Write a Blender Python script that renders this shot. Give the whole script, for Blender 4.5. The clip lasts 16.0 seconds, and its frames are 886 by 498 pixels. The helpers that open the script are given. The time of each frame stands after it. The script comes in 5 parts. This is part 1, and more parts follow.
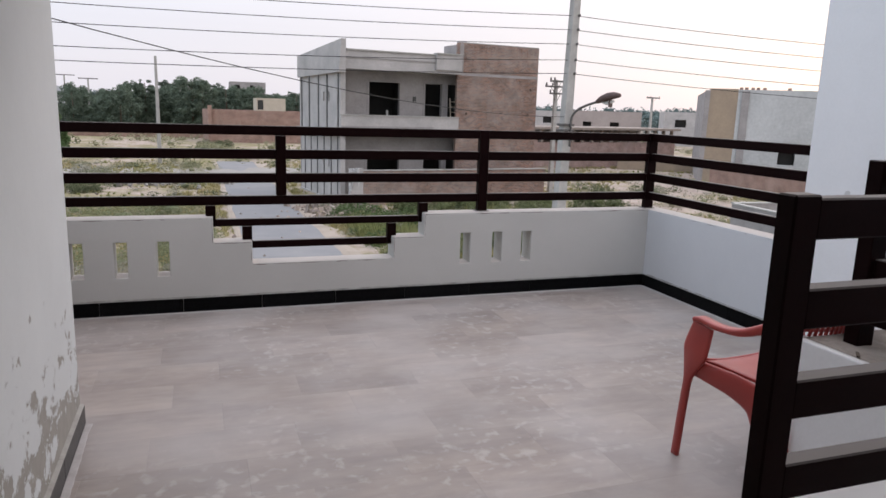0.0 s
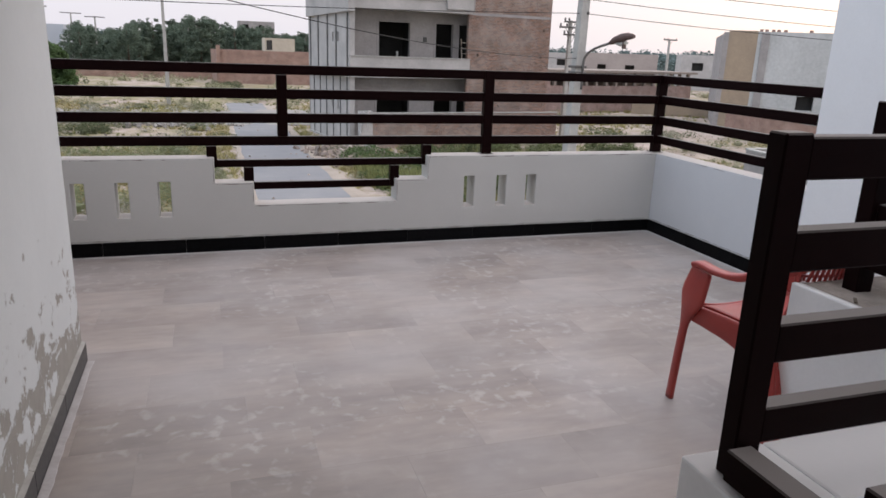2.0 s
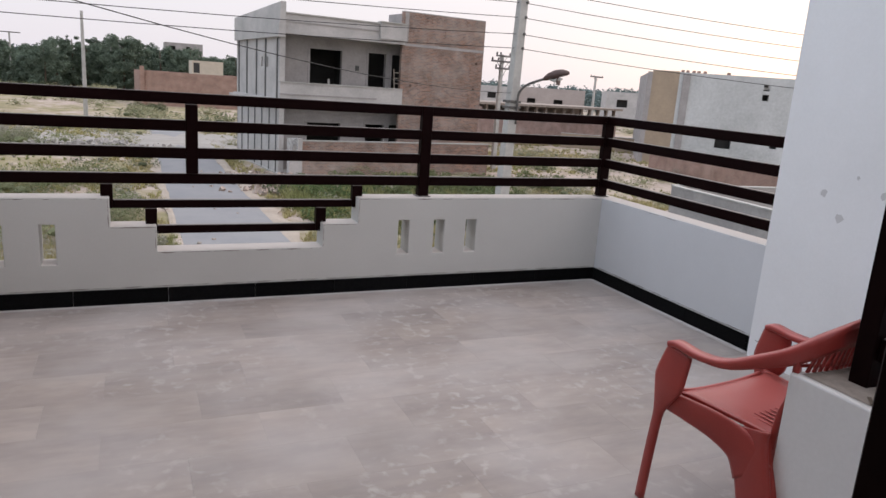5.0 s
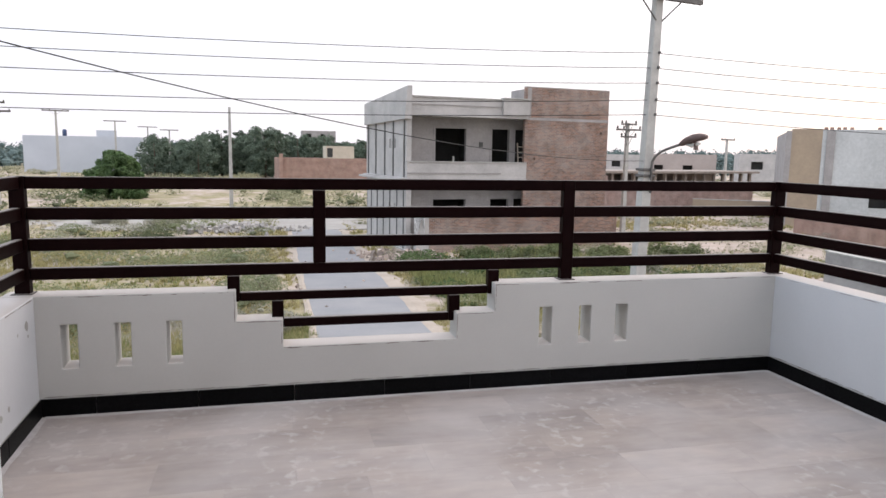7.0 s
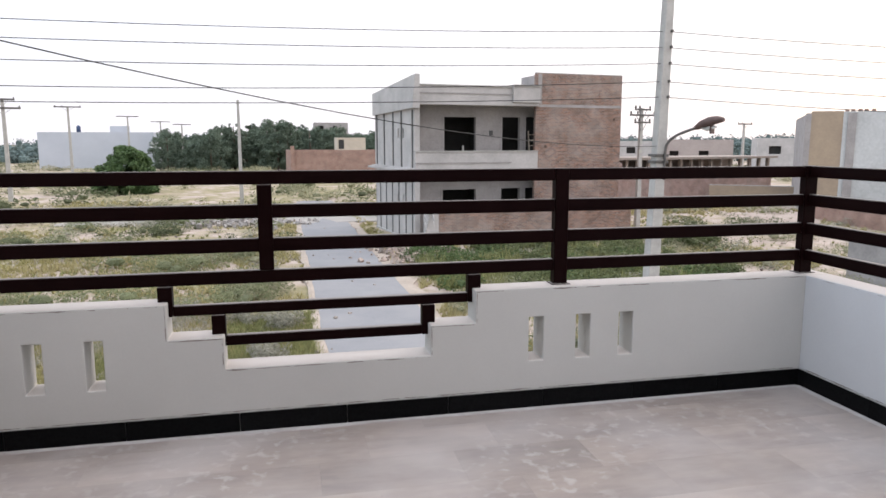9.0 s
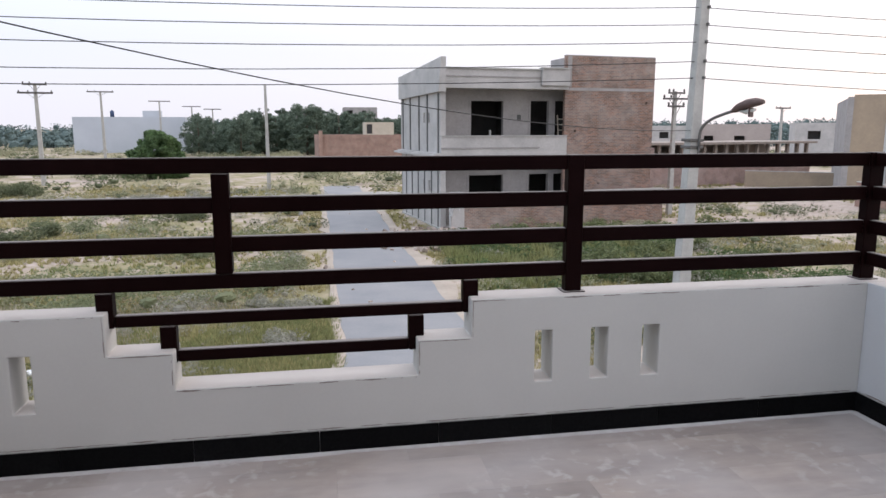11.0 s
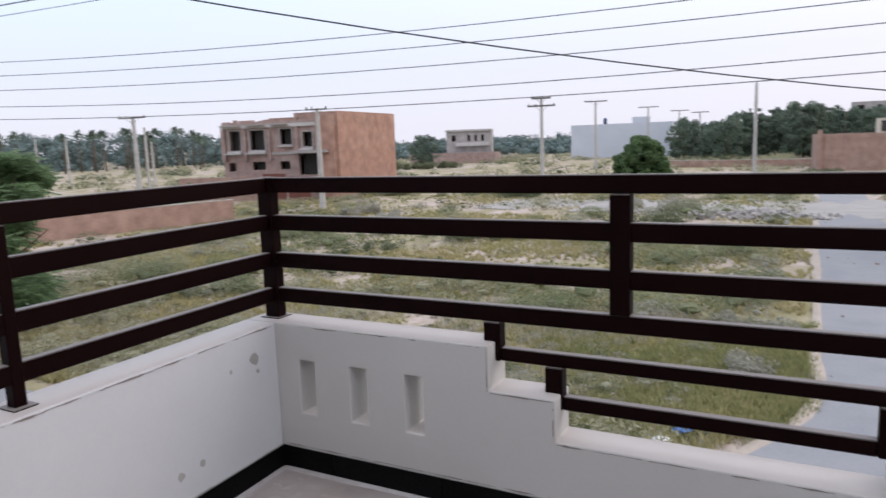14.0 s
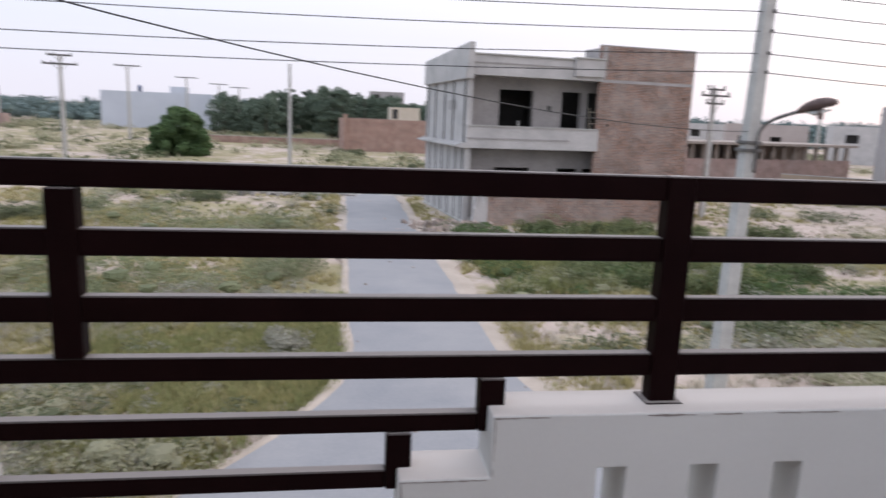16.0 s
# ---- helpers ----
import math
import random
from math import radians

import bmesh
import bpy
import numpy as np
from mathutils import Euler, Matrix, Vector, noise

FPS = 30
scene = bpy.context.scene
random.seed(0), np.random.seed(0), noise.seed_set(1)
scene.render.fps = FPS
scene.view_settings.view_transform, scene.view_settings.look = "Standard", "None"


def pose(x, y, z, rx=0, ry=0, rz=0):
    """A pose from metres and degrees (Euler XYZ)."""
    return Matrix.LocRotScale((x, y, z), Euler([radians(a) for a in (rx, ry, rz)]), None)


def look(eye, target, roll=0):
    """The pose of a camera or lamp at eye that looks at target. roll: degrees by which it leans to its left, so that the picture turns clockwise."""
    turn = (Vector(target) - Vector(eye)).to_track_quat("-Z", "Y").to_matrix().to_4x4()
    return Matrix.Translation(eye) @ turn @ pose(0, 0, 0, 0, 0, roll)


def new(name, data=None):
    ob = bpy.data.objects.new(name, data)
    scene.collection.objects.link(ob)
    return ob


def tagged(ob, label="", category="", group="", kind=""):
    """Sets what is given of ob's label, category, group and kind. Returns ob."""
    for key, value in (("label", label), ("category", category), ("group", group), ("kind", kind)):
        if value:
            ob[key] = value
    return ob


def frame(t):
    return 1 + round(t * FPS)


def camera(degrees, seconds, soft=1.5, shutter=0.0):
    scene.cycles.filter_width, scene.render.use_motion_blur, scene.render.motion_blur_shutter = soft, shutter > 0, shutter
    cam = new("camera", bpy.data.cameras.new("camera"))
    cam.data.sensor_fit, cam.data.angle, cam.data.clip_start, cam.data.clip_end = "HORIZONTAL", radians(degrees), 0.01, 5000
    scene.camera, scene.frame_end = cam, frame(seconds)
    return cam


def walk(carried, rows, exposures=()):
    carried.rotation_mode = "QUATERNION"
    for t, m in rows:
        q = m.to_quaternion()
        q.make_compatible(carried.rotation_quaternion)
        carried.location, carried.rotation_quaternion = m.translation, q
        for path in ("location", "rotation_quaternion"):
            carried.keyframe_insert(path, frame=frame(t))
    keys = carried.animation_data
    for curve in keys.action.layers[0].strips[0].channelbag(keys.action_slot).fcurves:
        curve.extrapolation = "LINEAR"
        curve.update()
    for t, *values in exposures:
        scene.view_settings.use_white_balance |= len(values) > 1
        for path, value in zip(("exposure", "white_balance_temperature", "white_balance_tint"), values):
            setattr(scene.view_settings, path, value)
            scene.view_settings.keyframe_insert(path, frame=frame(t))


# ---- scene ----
cam = camera(64.3, 16.0, shutter=0.2)

EXPOSURES = [(0, -0.08, 6550, 15.5), (3, -0.08, 6550, 15.5), (5.5, -0.1, 6680, 16), (6.0, -0.06, 6640, 15.5), (6.5, 0.18, 6620, 14.5), (9, 0.3, 6600, 14), (12, 0.0, 6300, 15), (14.5, 0.02, 6280, 16), (15.5, 0.0, 6300, 16.5), (16, 0.02, 6320, 17)]
PATH = [
    (0, (1.080, -5.777, 1.652), (1.728, -3.923, 1.262), 1.78),
    (0.5, (1.13, -5.775, 1.63), (1.767, -3.936, 1.167), 1.31),
    (1, (1.138, -5.769, 1.635), (1.844, -3.97, 1.12), 2.27),
    (1.5, (1.145, -5.778, 1.626), (1.792, -3.987, 1.015), 2.63),
    (2, (1.152, -5.772, 1.635), (1.764, -3.947, 1.092), 2.12),
    (2.5, (1.159, -5.788, 1.641), (1.677, -3.915, 1.166), 2.49),
    (3, (1.196, -5.697, 1.632), (1.74, -3.83, 1.164), 1.83),
    (3.2, (1.205, -5.621, 1.643), (1.778, -3.763, 1.177), 2.28),
    (5.3, (1.356, -5.14, 1.662), (2.162, -3.367, 1.206), 4.03),
    (5.5, (1.37, -5.104, 1.653), (1.994, -3.261, 1.187), 5.19),
    (6, (1.37, -4.998, 1.668), (1.731, -3.088, 1.197), 2.9),
    (6.5, (1.364, -4.752, 1.673), (1.837, -2.838, 1.339), 1.21),
    (7, (1.409, -4.638, 1.658), (1.879, -2.712, 1.388), 0.95),
    (7.5, (1.539, -4.499, 1.662), (1.808, -2.531, 1.428), 1.43),
    (8, (1.694, -4.384, 1.651), (1.98, -2.422, 1.391), 0.03),
    (8.5, (1.765, -4.115, 1.657), (2.121, -2.164, 1.4), 1.59),
    (9, (1.839, -3.992, 1.632), (2.266, -2.061, 1.334), -0.05),
    (9.2, (1.858, -3.96, 1.616), (2.226, -2.023, 1.284), -0.73),
    (11.3, (2.207, -3.345, 1.616), (2.54, -1.403, 1.273), 0.27),
    (11.5, (2.227, -3.322, 1.62), (2.474, -1.374, 1.239), -0.08),
    (12, (2.367, -3.194, 1.635), (2.241, -1.22, 1.336), -0.23),
    (12.5, (2.461, -3.097, 1.633), (2.142, -1.147, 1.322), -0.44),
    (13, (2.409, -2.894, 1.631), (1.994, -0.96, 1.333), 0.21),
    (13.5, (2.36, -2.723, 1.628), (1.752, -0.861, 1.225), -2.03),
    (14, (2.379, -2.65, 1.633), (1.453, -0.904, 1.328), -2.08),
    (14.5, (2.472, -2.484, 1.636), (1.244, -0.937, 1.325), -0.02),
    (15, (2.5, -2.31, 1.615), (1.416, -0.663, 1.285), -0.95),
    (15.5, (2.442, -2.081, 1.621), (1.936, -0.169, 1.322), 0.69),
    (16, (2.468, -1.929, 1.634), (2.753, 0.014, 1.26), 2.32),
]
walk(cam, [(t, look(eye, target, roll)) for t, eye, target, roll in PATH], exposures=EXPOSURES)

# ---- sky and light ----
world = bpy.data.worlds.new("sky")
world.use_nodes = True
scene.world = world
wn, wl = world.node_tree.nodes, world.node_tree.links
wbg = wn["Background"]
sky = wn.new("ShaderNodeTexSky")
sky.sky_type = "NISHITA"
sky.sun_disc = False
sky.sun_elevation = radians(9)
sky.sun_rotation = radians(62)
sky.altitude, sky.air_density, sky.dust_density, sky.ozone_density = 100, 1.0, 2.5, 1.5
# thin even cloud over the clear sky
veil = wn.new("ShaderNodeMix")
veil.data_type = "RGBA"
veil.inputs[0].default_value = 0.82
wl.new(sky.outputs[0], veil.inputs[6])
# an overcast sky is brighter overhead than at the horizon
wco = wn.new("ShaderNodeTexCoord")
wsep = wn.new("ShaderNodeSeparateXYZ")
wl.new(wco.outputs["Generated"], wsep.inputs[0])
# the cloud is bluer in the west and faintly rosy towards the low sun and the horizon
weast = wn.new("ShaderNodeMapRange")
weast.inputs[1].default_value, weast.inputs[2].default_value = -0.75, 0.35
wl.new(wsep.outputs[0], weast.inputs[0])
wlow = wn.new("ShaderNodeMapRange")
wlow.inputs[1].default_value, wlow.inputs[2].default_value = 0.0, 0.22
wl.new(wsep.outputs[2], wlow.inputs[0])
wcloud = wn.new("ShaderNodeMix")
wcloud.data_type = "RGBA"
wcloud.inputs[6].default_value, wcloud.inputs[7].default_value = (7.4, 8.75, 10.3, 1), (9.9, 9.8, 10.1, 1)
wl.new(weast.outputs[0], wcloud.inputs[0])
wrose = wn.new("ShaderNodeMix")
wrose.data_type = "RGBA"
wrose.inputs[6].default_value = (8.9, 8.9, 9.5, 1)
wl.new(wlow.outputs[0], wrose.inputs[0])
wl.new(wcloud.outputs[2], wrose.inputs[7])
wl.new(wrose.outputs[2], veil.inputs[7])
wrise = wn.new("ShaderNodeMapRange")
wrise.inputs[1].default_value, wrise.inputs[2].default_value = 0.1, 1.0
wrise.inputs[3].default_value, wrise.inputs[4].default_value = 1.1, 2.2
wl.new(wsep.outputs[2], wrise.inputs[0])
wmul = wn.new("ShaderNodeVectorMath")
wmul.operation = "SCALE"
wl.new(veil.outputs[2], wmul.inputs[0])
wl.new(wrise.outputs[0], wmul.inputs["Scale"])
wl.new(wmul.outputs[0], wbg.inputs[0])
wbg.inputs[1].default_value = 0.105

sun = new("sun", bpy.data.lights.new("sun", "SUN"))
sun.data.energy, sun.data.angle, sun.data.color = 0.5, radians(25), (1.0, 0.92, 0.84)
sun.matrix_world = look((0, 0, 20), (0 - 10 * math.sin(radians(62)), -10 * math.cos(radians(62)), 20 - 5.5))

# ---- materials ----


def mat(name, c1, c2=None, scale=2.0, rough=0.7, bump=0.0, fine=40.0, metal=0.0, spec=0.4, rnd=0.0, island=0.0, stretch=(1, 1, 1), sub=0.0, shift=0.0):
    """Two-scale coloured surface: broad patches, fine grain, relief."""
    m = bpy.data.materials.new(name)
    m.use_nodes = True
    n, l = m.node_tree.nodes, m.node_tree.links
    b = n["Principled BSDF"]
    b.inputs["Metallic"].default_value = metal
    b.inputs["Specular IOR Level"].default_value = spec
    c2 = c2 or tuple(0.82 * v for v in c1)
    geo = n.new("ShaderNodeNewGeometry")
    mp = n.new("ShaderNodeMapping")
    mp.inputs["Scale"].default_value = stretch
    l.new(geo.outputs["Position"], mp.inputs[0])
    if shift:
        oi = n.new("ShaderNodeObjectInfo")
        sh = n.new("ShaderNodeVectorMath")
        sh.operation = "SCALE"
        sh.inputs[0].default_value = (shift, 0.37 * shift, 0.71 * shift)
        l.new(oi.outputs["Random"], sh.inputs["Scale"])
        l.new(sh.outputs[0], mp.inputs["Location"])
    t1 = n.new("ShaderNodeTexNoise")
    t1.inputs["Scale"].default_value, t1.inputs["Detail"].default_value = scale, 5
    t1.inputs["Roughness"].default_value = 0.62
    t2 = n.new("ShaderNodeTexNoise")
    t2.inputs["Scale"].default_value, t2.inputs["Detail"].default_value = fine, 3
    l.new(mp.outputs[0], t1.inputs["Vector"])
    l.new(mp.outputs[0], t2.inputs["Vector"])
    add = n.new("ShaderNodeMath")
    add.operation = "MULTIPLY_ADD"
    l.new(t2.outputs[0], add.inputs[0])
    add.inputs[1].default_value = 0.35
    l.new(t1.outputs[0], add.inputs[2])
    ramp = n.new("ShaderNodeMapRange")
    ramp.inputs[1].default_value, ramp.inputs[2].default_value = 0.45, 0.9
    l.new(add.outputs[0], ramp.inputs[0])
    mix = n.new("ShaderNodeMix")
    mix.data_type = "RGBA"
    mix.inputs[6].default_value, mix.inputs[7].default_value = (*c1, 1), (*c2, 1)
    l.new(ramp.outputs[0], mix.inputs[0])
    out = mix.outputs[2]
    if rnd or island:
        src = n.new("ShaderNodeObjectInfo").outputs["Random"] if rnd else geo.outputs["Random Per Island"]
        hs = n.new("ShaderNodeHueSaturation")
        mr = n.new("ShaderNodeMapRange")
        k = rnd or island
        mr.inputs[3].default_value, mr.inputs[4].default_value = 1 - k, 1 + k
        l.new(src, mr.inputs[0])
        l.new(mr.outputs[0], hs.inputs["Value"])
        l.new(out, hs.inputs["Color"])
        out = hs.outputs[0]
    l.new(out, b.inputs["Base Color"])
    rr = n.new("ShaderNodeMapRange")
    rr.inputs[3].default_value, rr.inputs[4].default_value = max(0.02, rough - 0.1), min(1, rough + 0.12)
    l.new(t1.outputs[0], rr.inputs[0])
    l.new(rr.outputs[0], b.inputs["Roughness"])
    if bump:
        bp = n.new("ShaderNodeBump")
        bp.inputs["Strength"].default_value, bp.inputs["Distance"].default_value = min(1, bump), 0.01
        l.new(add.outputs[0], bp.inputs["Height"])
        l.new(bp.outputs[0], b.inputs["Normal"])
    if sub:
        b.inputs["Subsurface Weight"].default_value = sub
    return m


def brick_mat(name, c1, c2, mortar, scale=1.0, plaster=None, swap=True, stain=0.25):
    """Brick courses for far walls, with uneven firing and smears of mortar."""
    m = bpy.data.materials.new(name)
    m.use_nodes = True
    n, l = m.node_tree.nodes, m.node_tree.links
    b = n["Principled BSDF"]
    b.inputs["Roughness"].default_value = 0.9
    b.inputs["Specular IOR Level"].default_value = 0.2
    co = n.new("ShaderNodeTexCoord")
    sep = n.new("ShaderNodeSeparateXYZ")
    l.new(co.outputs["Object"], sep.inputs[0])
    sm = n.new("ShaderNodeMath")
    l.new(sep.outputs[0], sm.inputs[0])
    l.new(sep.outputs[1], sm.inputs[1])
    cmb = n.new("ShaderNodeCombineXYZ")
    l.new(sm.outputs[0], cmb.inputs[0])
    l.new(sep.outputs[2], cmb.inputs[1])
    bt = n.new("ShaderNodeTexBrick")
    bt.inputs["Scale"].default_value = 1.0
    bt.inputs["Brick Width"].default_value, bt.inputs["Row Height"].default_value = 0.24 * scale, 0.085 * scale
    bt.inputs["Mortar Size"].default_value = 0.009 * scale
    bt.inputs["Color1"].default_value, bt.inputs["Color2"].default_value, bt.inputs["Mortar"].default_value = (*c1, 1), (*c2, 1), (*mortar, 1)
    l.new(cmb.outputs[0], bt.inputs["Vector"])
    nz = n.new("ShaderNodeTexNoise")
    nz.inputs["Scale"].default_value, nz.inputs["Detail"].default_value = 0.42, 10
    nz.inputs["Roughness"].default_value = 0.7
    l.new(co.outputs["Object"], nz.inputs["Vector"])
    rp = n.new("ShaderNodeMapRange")
    rp.inputs[1].default_value, rp.inputs[2].default_value = 0.46, 0.72
    rp.inputs[4].default_value = stain * 2.2
    l.new(nz.outputs[0], rp.inputs[0])
    mx = n.new("ShaderNodeMix")
    mx.data_type = "RGBA"
    l.new(rp.outputs[0], mx.inputs[0])
    l.new(bt.outputs[0], mx.inputs[6])
    mx.inputs[7].default_value = (*(plaster or mortar), 1)
    n2 = n.new("ShaderNodeTexNoise")
    n2.inputs["Scale"].default_value, n2.inputs["Detail"].default_value = 1.1, 9
    l.new(co.outputs["Object"], n2.inputs["Vector"])
    hs = n.new("ShaderNodeHueSaturation")
    m2 = n.new("ShaderNodeMapRange")
    m2.inputs[1].default_value, m2.inputs[2].default_value, m2.inputs[3].default_value, m2.inputs[4].default_value = 0.3, 0.7, 0.78, 1.18
    l.new(n2.outputs[0], m2.inputs[0])
    l.new(m2.outputs[0], hs.inputs["Value"])
    l.new(mx.outputs[2], hs.inputs["Color"])
    l.new(hs.outputs[0], b.inputs["Base Color"])
    bp = n.new("ShaderNodeBump")
    bp.inputs["Strength"].default_value, bp.inputs["Distance"].default_value = 0.7, 0.02
    l.new(bt.outputs["Fac"], bp.inputs["Height"])
    bp.invert = True
    l.new(bp.outputs[0], b.inputs["Normal"])
    return m


def peel_mat(name, paint, cement, zlow, zhigh, amount):
    """White wall paint that has flaked off in sharp-edged patches, most of it low on the wall."""
    m = mat(name, paint, tuple(0.93 * v for v in paint), 1.6, 0.75, 0.12, 60)
    n, l = m.node_tree.nodes, m.node_tree.links
    b = n["Principled BSDF"]
    src = b.inputs["Base Color"].links[0].from_socket
    geo = n.new("ShaderNodeNewGeometry")
    mp = n.new("ShaderNodeMapping")
    mp.inputs["Scale"].default_value = (1, 0.5, 0.72)
    l.new(geo.outputs["Position"], mp.inputs[0])
    t = n.new("ShaderNodeTexNoise")
    t.inputs["Scale"].default_value, t.inputs["Detail"].default_value, t.inputs["Roughness"].default_value = 10.5, 9, 0.66
    t.inputs["Distortion"].default_value = 0.35
    l.new(mp.outputs[0], t.inputs["Vector"])
    sep = n.new("ShaderNodeSeparateXYZ")
    l.new(geo.outputs["Position"], sep.inputs[0])
    mr = n.new("ShaderNodeMapRange")
    mr.inputs[1].default_value, mr.inputs[2].default_value = zlow, zhigh
    mr.inputs[3].default_value, mr.inputs[4].default_value = amount, -0.2
    l.new(sep.outputs[2], mr.inputs[0])
    sm = n.new("ShaderNodeMath")
    l.new(t.outputs[0], sm.inputs[0])
    l.new(mr.outputs[0], sm.inputs[1])
    st = n.new("ShaderNodeMapRange")
    st.inputs[1].default_value, st.inputs[2].default_value = 0.575, 0.605
    l.new(sm.outputs[0], st.inputs[0])
    t2 = n.new("ShaderNodeTexNoise")
    t2.inputs["Scale"].default_value, t2.inputs["Detail"].default_value = 14, 6
    l.new(geo.outputs["Position"], t2.inputs["Vector"])
    cm = n.new("ShaderNodeMix")
    cm.data_type = "RGBA"
    cm.inputs[6].default_value, cm.inputs[7].default_value = (*cement, 1), (*tuple(0.7 * v for v in cement), 1)
    l.new(t2.outputs[0], cm.inputs[0])
    mx = n.new("ShaderNodeMix")
    mx.data_type = "RGBA"
    l.new(st.outputs[0], mx.inputs[0])
    l.new(src, mx.inputs[6])
    l.new(cm.outputs[2], mx.inputs[7])
    l.new(mx.outputs[2], b.inputs["Base Color"])
    bp = n.new("ShaderNodeBump")
    bp.invert = True
    bp.inputs["Strength"].default_value, bp.inputs["Distance"].default_value = 0.6, 0.004
    l.new(st.outputs[0], bp.inputs["Height"])
    l.new(bp.outputs[0], b.inputs["Normal"])
    return m


def dusty(m, top_colour=(0.30, 0.27, 0.25)):
    """Pale upper faces: dust, plus the railings' sky glint put into the colour."""
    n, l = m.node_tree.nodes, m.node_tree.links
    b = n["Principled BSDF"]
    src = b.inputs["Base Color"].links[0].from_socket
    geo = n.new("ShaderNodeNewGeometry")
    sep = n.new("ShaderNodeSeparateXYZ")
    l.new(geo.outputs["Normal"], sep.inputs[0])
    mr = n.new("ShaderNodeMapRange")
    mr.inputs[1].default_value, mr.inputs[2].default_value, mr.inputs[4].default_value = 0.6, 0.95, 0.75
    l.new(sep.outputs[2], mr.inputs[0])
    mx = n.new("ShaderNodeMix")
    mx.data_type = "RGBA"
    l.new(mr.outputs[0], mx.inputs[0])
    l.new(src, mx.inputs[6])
    mx.inputs[7].default_value = (*top_colour, 1)
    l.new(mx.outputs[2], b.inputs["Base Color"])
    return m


def marble_mat():
    """Worn beige marble: cloudy streaks that differ from tile to tile, and pale dried stains that run across the joints."""
    m = mat("beige_marble", (0.39, 0.328, 0.286), (0.245, 0.21, 0.193), 2.3, 0.42, 0.03, 14, rnd=0.12, stretch=(0.5, 1.5, 1), spec=0.5, shift=90.0)
    n, l = m.node_tree.nodes, m.node_tree.links
    b = n["Principled BSDF"]
    src = b.inputs["Base Color"].links[0].from_socket
    geo = n.new("ShaderNodeNewGeometry")

    def patch(scale, detail, lo, hi, top, dist=0.0):
        t = n.new("ShaderNodeTexNoise")
        t.inputs["Scale"].default_value, t.inputs["Detail"].default_value, t.inputs["Distortion"].default_value = scale, detail, dist
        l.new(geo.outputs["Position"], t.inputs["Vector"])
        r = n.new("ShaderNodeMapRange")
        r.inputs[1].default_value, r.inputs[2].default_value, r.inputs[4].default_value = lo, hi, top
        l.new(t.outputs[0], r.inputs[0])
        return r.outputs[0]

    def times(a, c):
        k = n.new("ShaderNodeMath")
        k.operation = "MULTIPLY"
        l.new(a, k.inputs[0])
        l.new(c, k.inputs[1])
        return k.outputs[0]

    def over(f, under, col):
        x = n.new("ShaderNodeMix")
        x.data_type = "RGBA"
        l.new(f, x.inputs[0])
        l.new(under, x.inputs[6])
        x.inputs[7].default_value = (*col, 1)
        return x.outputs[2]

    spots = times(patch(13.0, 3, 0.54, 0.68, 0.5, 0.4), patch(0.9, 3, 0.47, 0.62, 1.0))
    haze = patch(1.1, 4, 0.42, 0.7, 0.6)
    dirt = patch(1.6, 6, 0.5, 0.78, 0.34)
    out = over(haze, src, (0.45, 0.42, 0.405))
    out = over(dirt, out, (0.22, 0.19, 0.17))
    out = over(spots, out, (0.52, 0.49, 0.47))
    l.new(out, b.inputs["Base Color"])
    return m


# one parapet paint in two tones: dimmer front, brighter sides, light put into colour
PAINT_SHADED = peel_mat("parapet_paint_shaded", (0.535, 0.525, 0.497), (0.42, 0.40, 0.38), 0.0, 0.16, 0.05)
PAINT_LIT = peel_mat("parapet_paint_lit", (0.595, 0.603, 0.612), (0.42, 0.40, 0.38), 0.0, 0.16, 0.05)
PEEL = peel_mat("peeling_wall_paint", (0.60, 0.63, 0.64), (0.36, 0.345, 0.315), 0.05, 1.2, 0.175)
dusty(PAINT_SHADED, (0.50, 0.445, 0.405))
dusty(PAINT_LIT, (0.50, 0.445, 0.405))
CRACK = mat("dark_dirt_in_cracks", (0.17, 0.14, 0.125), (0.28, 0.245, 0.22), 30, 0.95, 0.2, 200)
# also coats the unseen back wall, toned there to bounce light
BACKW = mat("pale_undercoat", (0.62, 0.61, 0.60), (0.52, 0.51, 0.50), 1.2, 0.85, 0.1, 40)
DRAIN = mat("wet_dark_channel", (0.02, 0.022, 0.02), (0.035, 0.035, 0.03), 2, 0.4, 0.05, 20)
WHITE = mat("white_wall_paint", (0.82, 0.82, 0.82), (0.76, 0.76, 0.755), 1.2, 0.75, 0.1, 60)
KNEE = dusty(mat("low_wall_paint", (0.82, 0.82, 0.82), (0.74, 0.74, 0.735), 1.2, 0.75, 0.1, 60), (0.64, 0.61, 0.58))
CEMENT = mat("cement_render", (0.42, 0.41, 0.38), (0.28, 0.27, 0.25), 6, 0.9, 0.3, 60)
GRANITE = mat("black_granite", (0.003, 0.003, 0.0033), (0.007, 0.007, 0.0075), 60, 0.35, 0.0, 300, spec=0.04, rnd=0.25)
GREYSTONE = mat("grey_skirting_stone", (0.022, 0.022, 0.024), (0.04, 0.04, 0.042), 40, 0.35, 0.0, 200)
# pale rail tops: dust with the sky's reflection painted in
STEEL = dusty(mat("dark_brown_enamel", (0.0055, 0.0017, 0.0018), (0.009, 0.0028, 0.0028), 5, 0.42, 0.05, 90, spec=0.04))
MARBLE = marble_mat()
# cement residue, with the floor's reflection of the walls in its paleness
HAZE = mat("cement_and_reflection", (0.50, 0.48, 0.47), (0.38, 0.35, 0.335), 9, 0.7, 0.05, 60)
GROUT = mat("grout", (0.46, 0.41, 0.37), None, 20, 0.9)
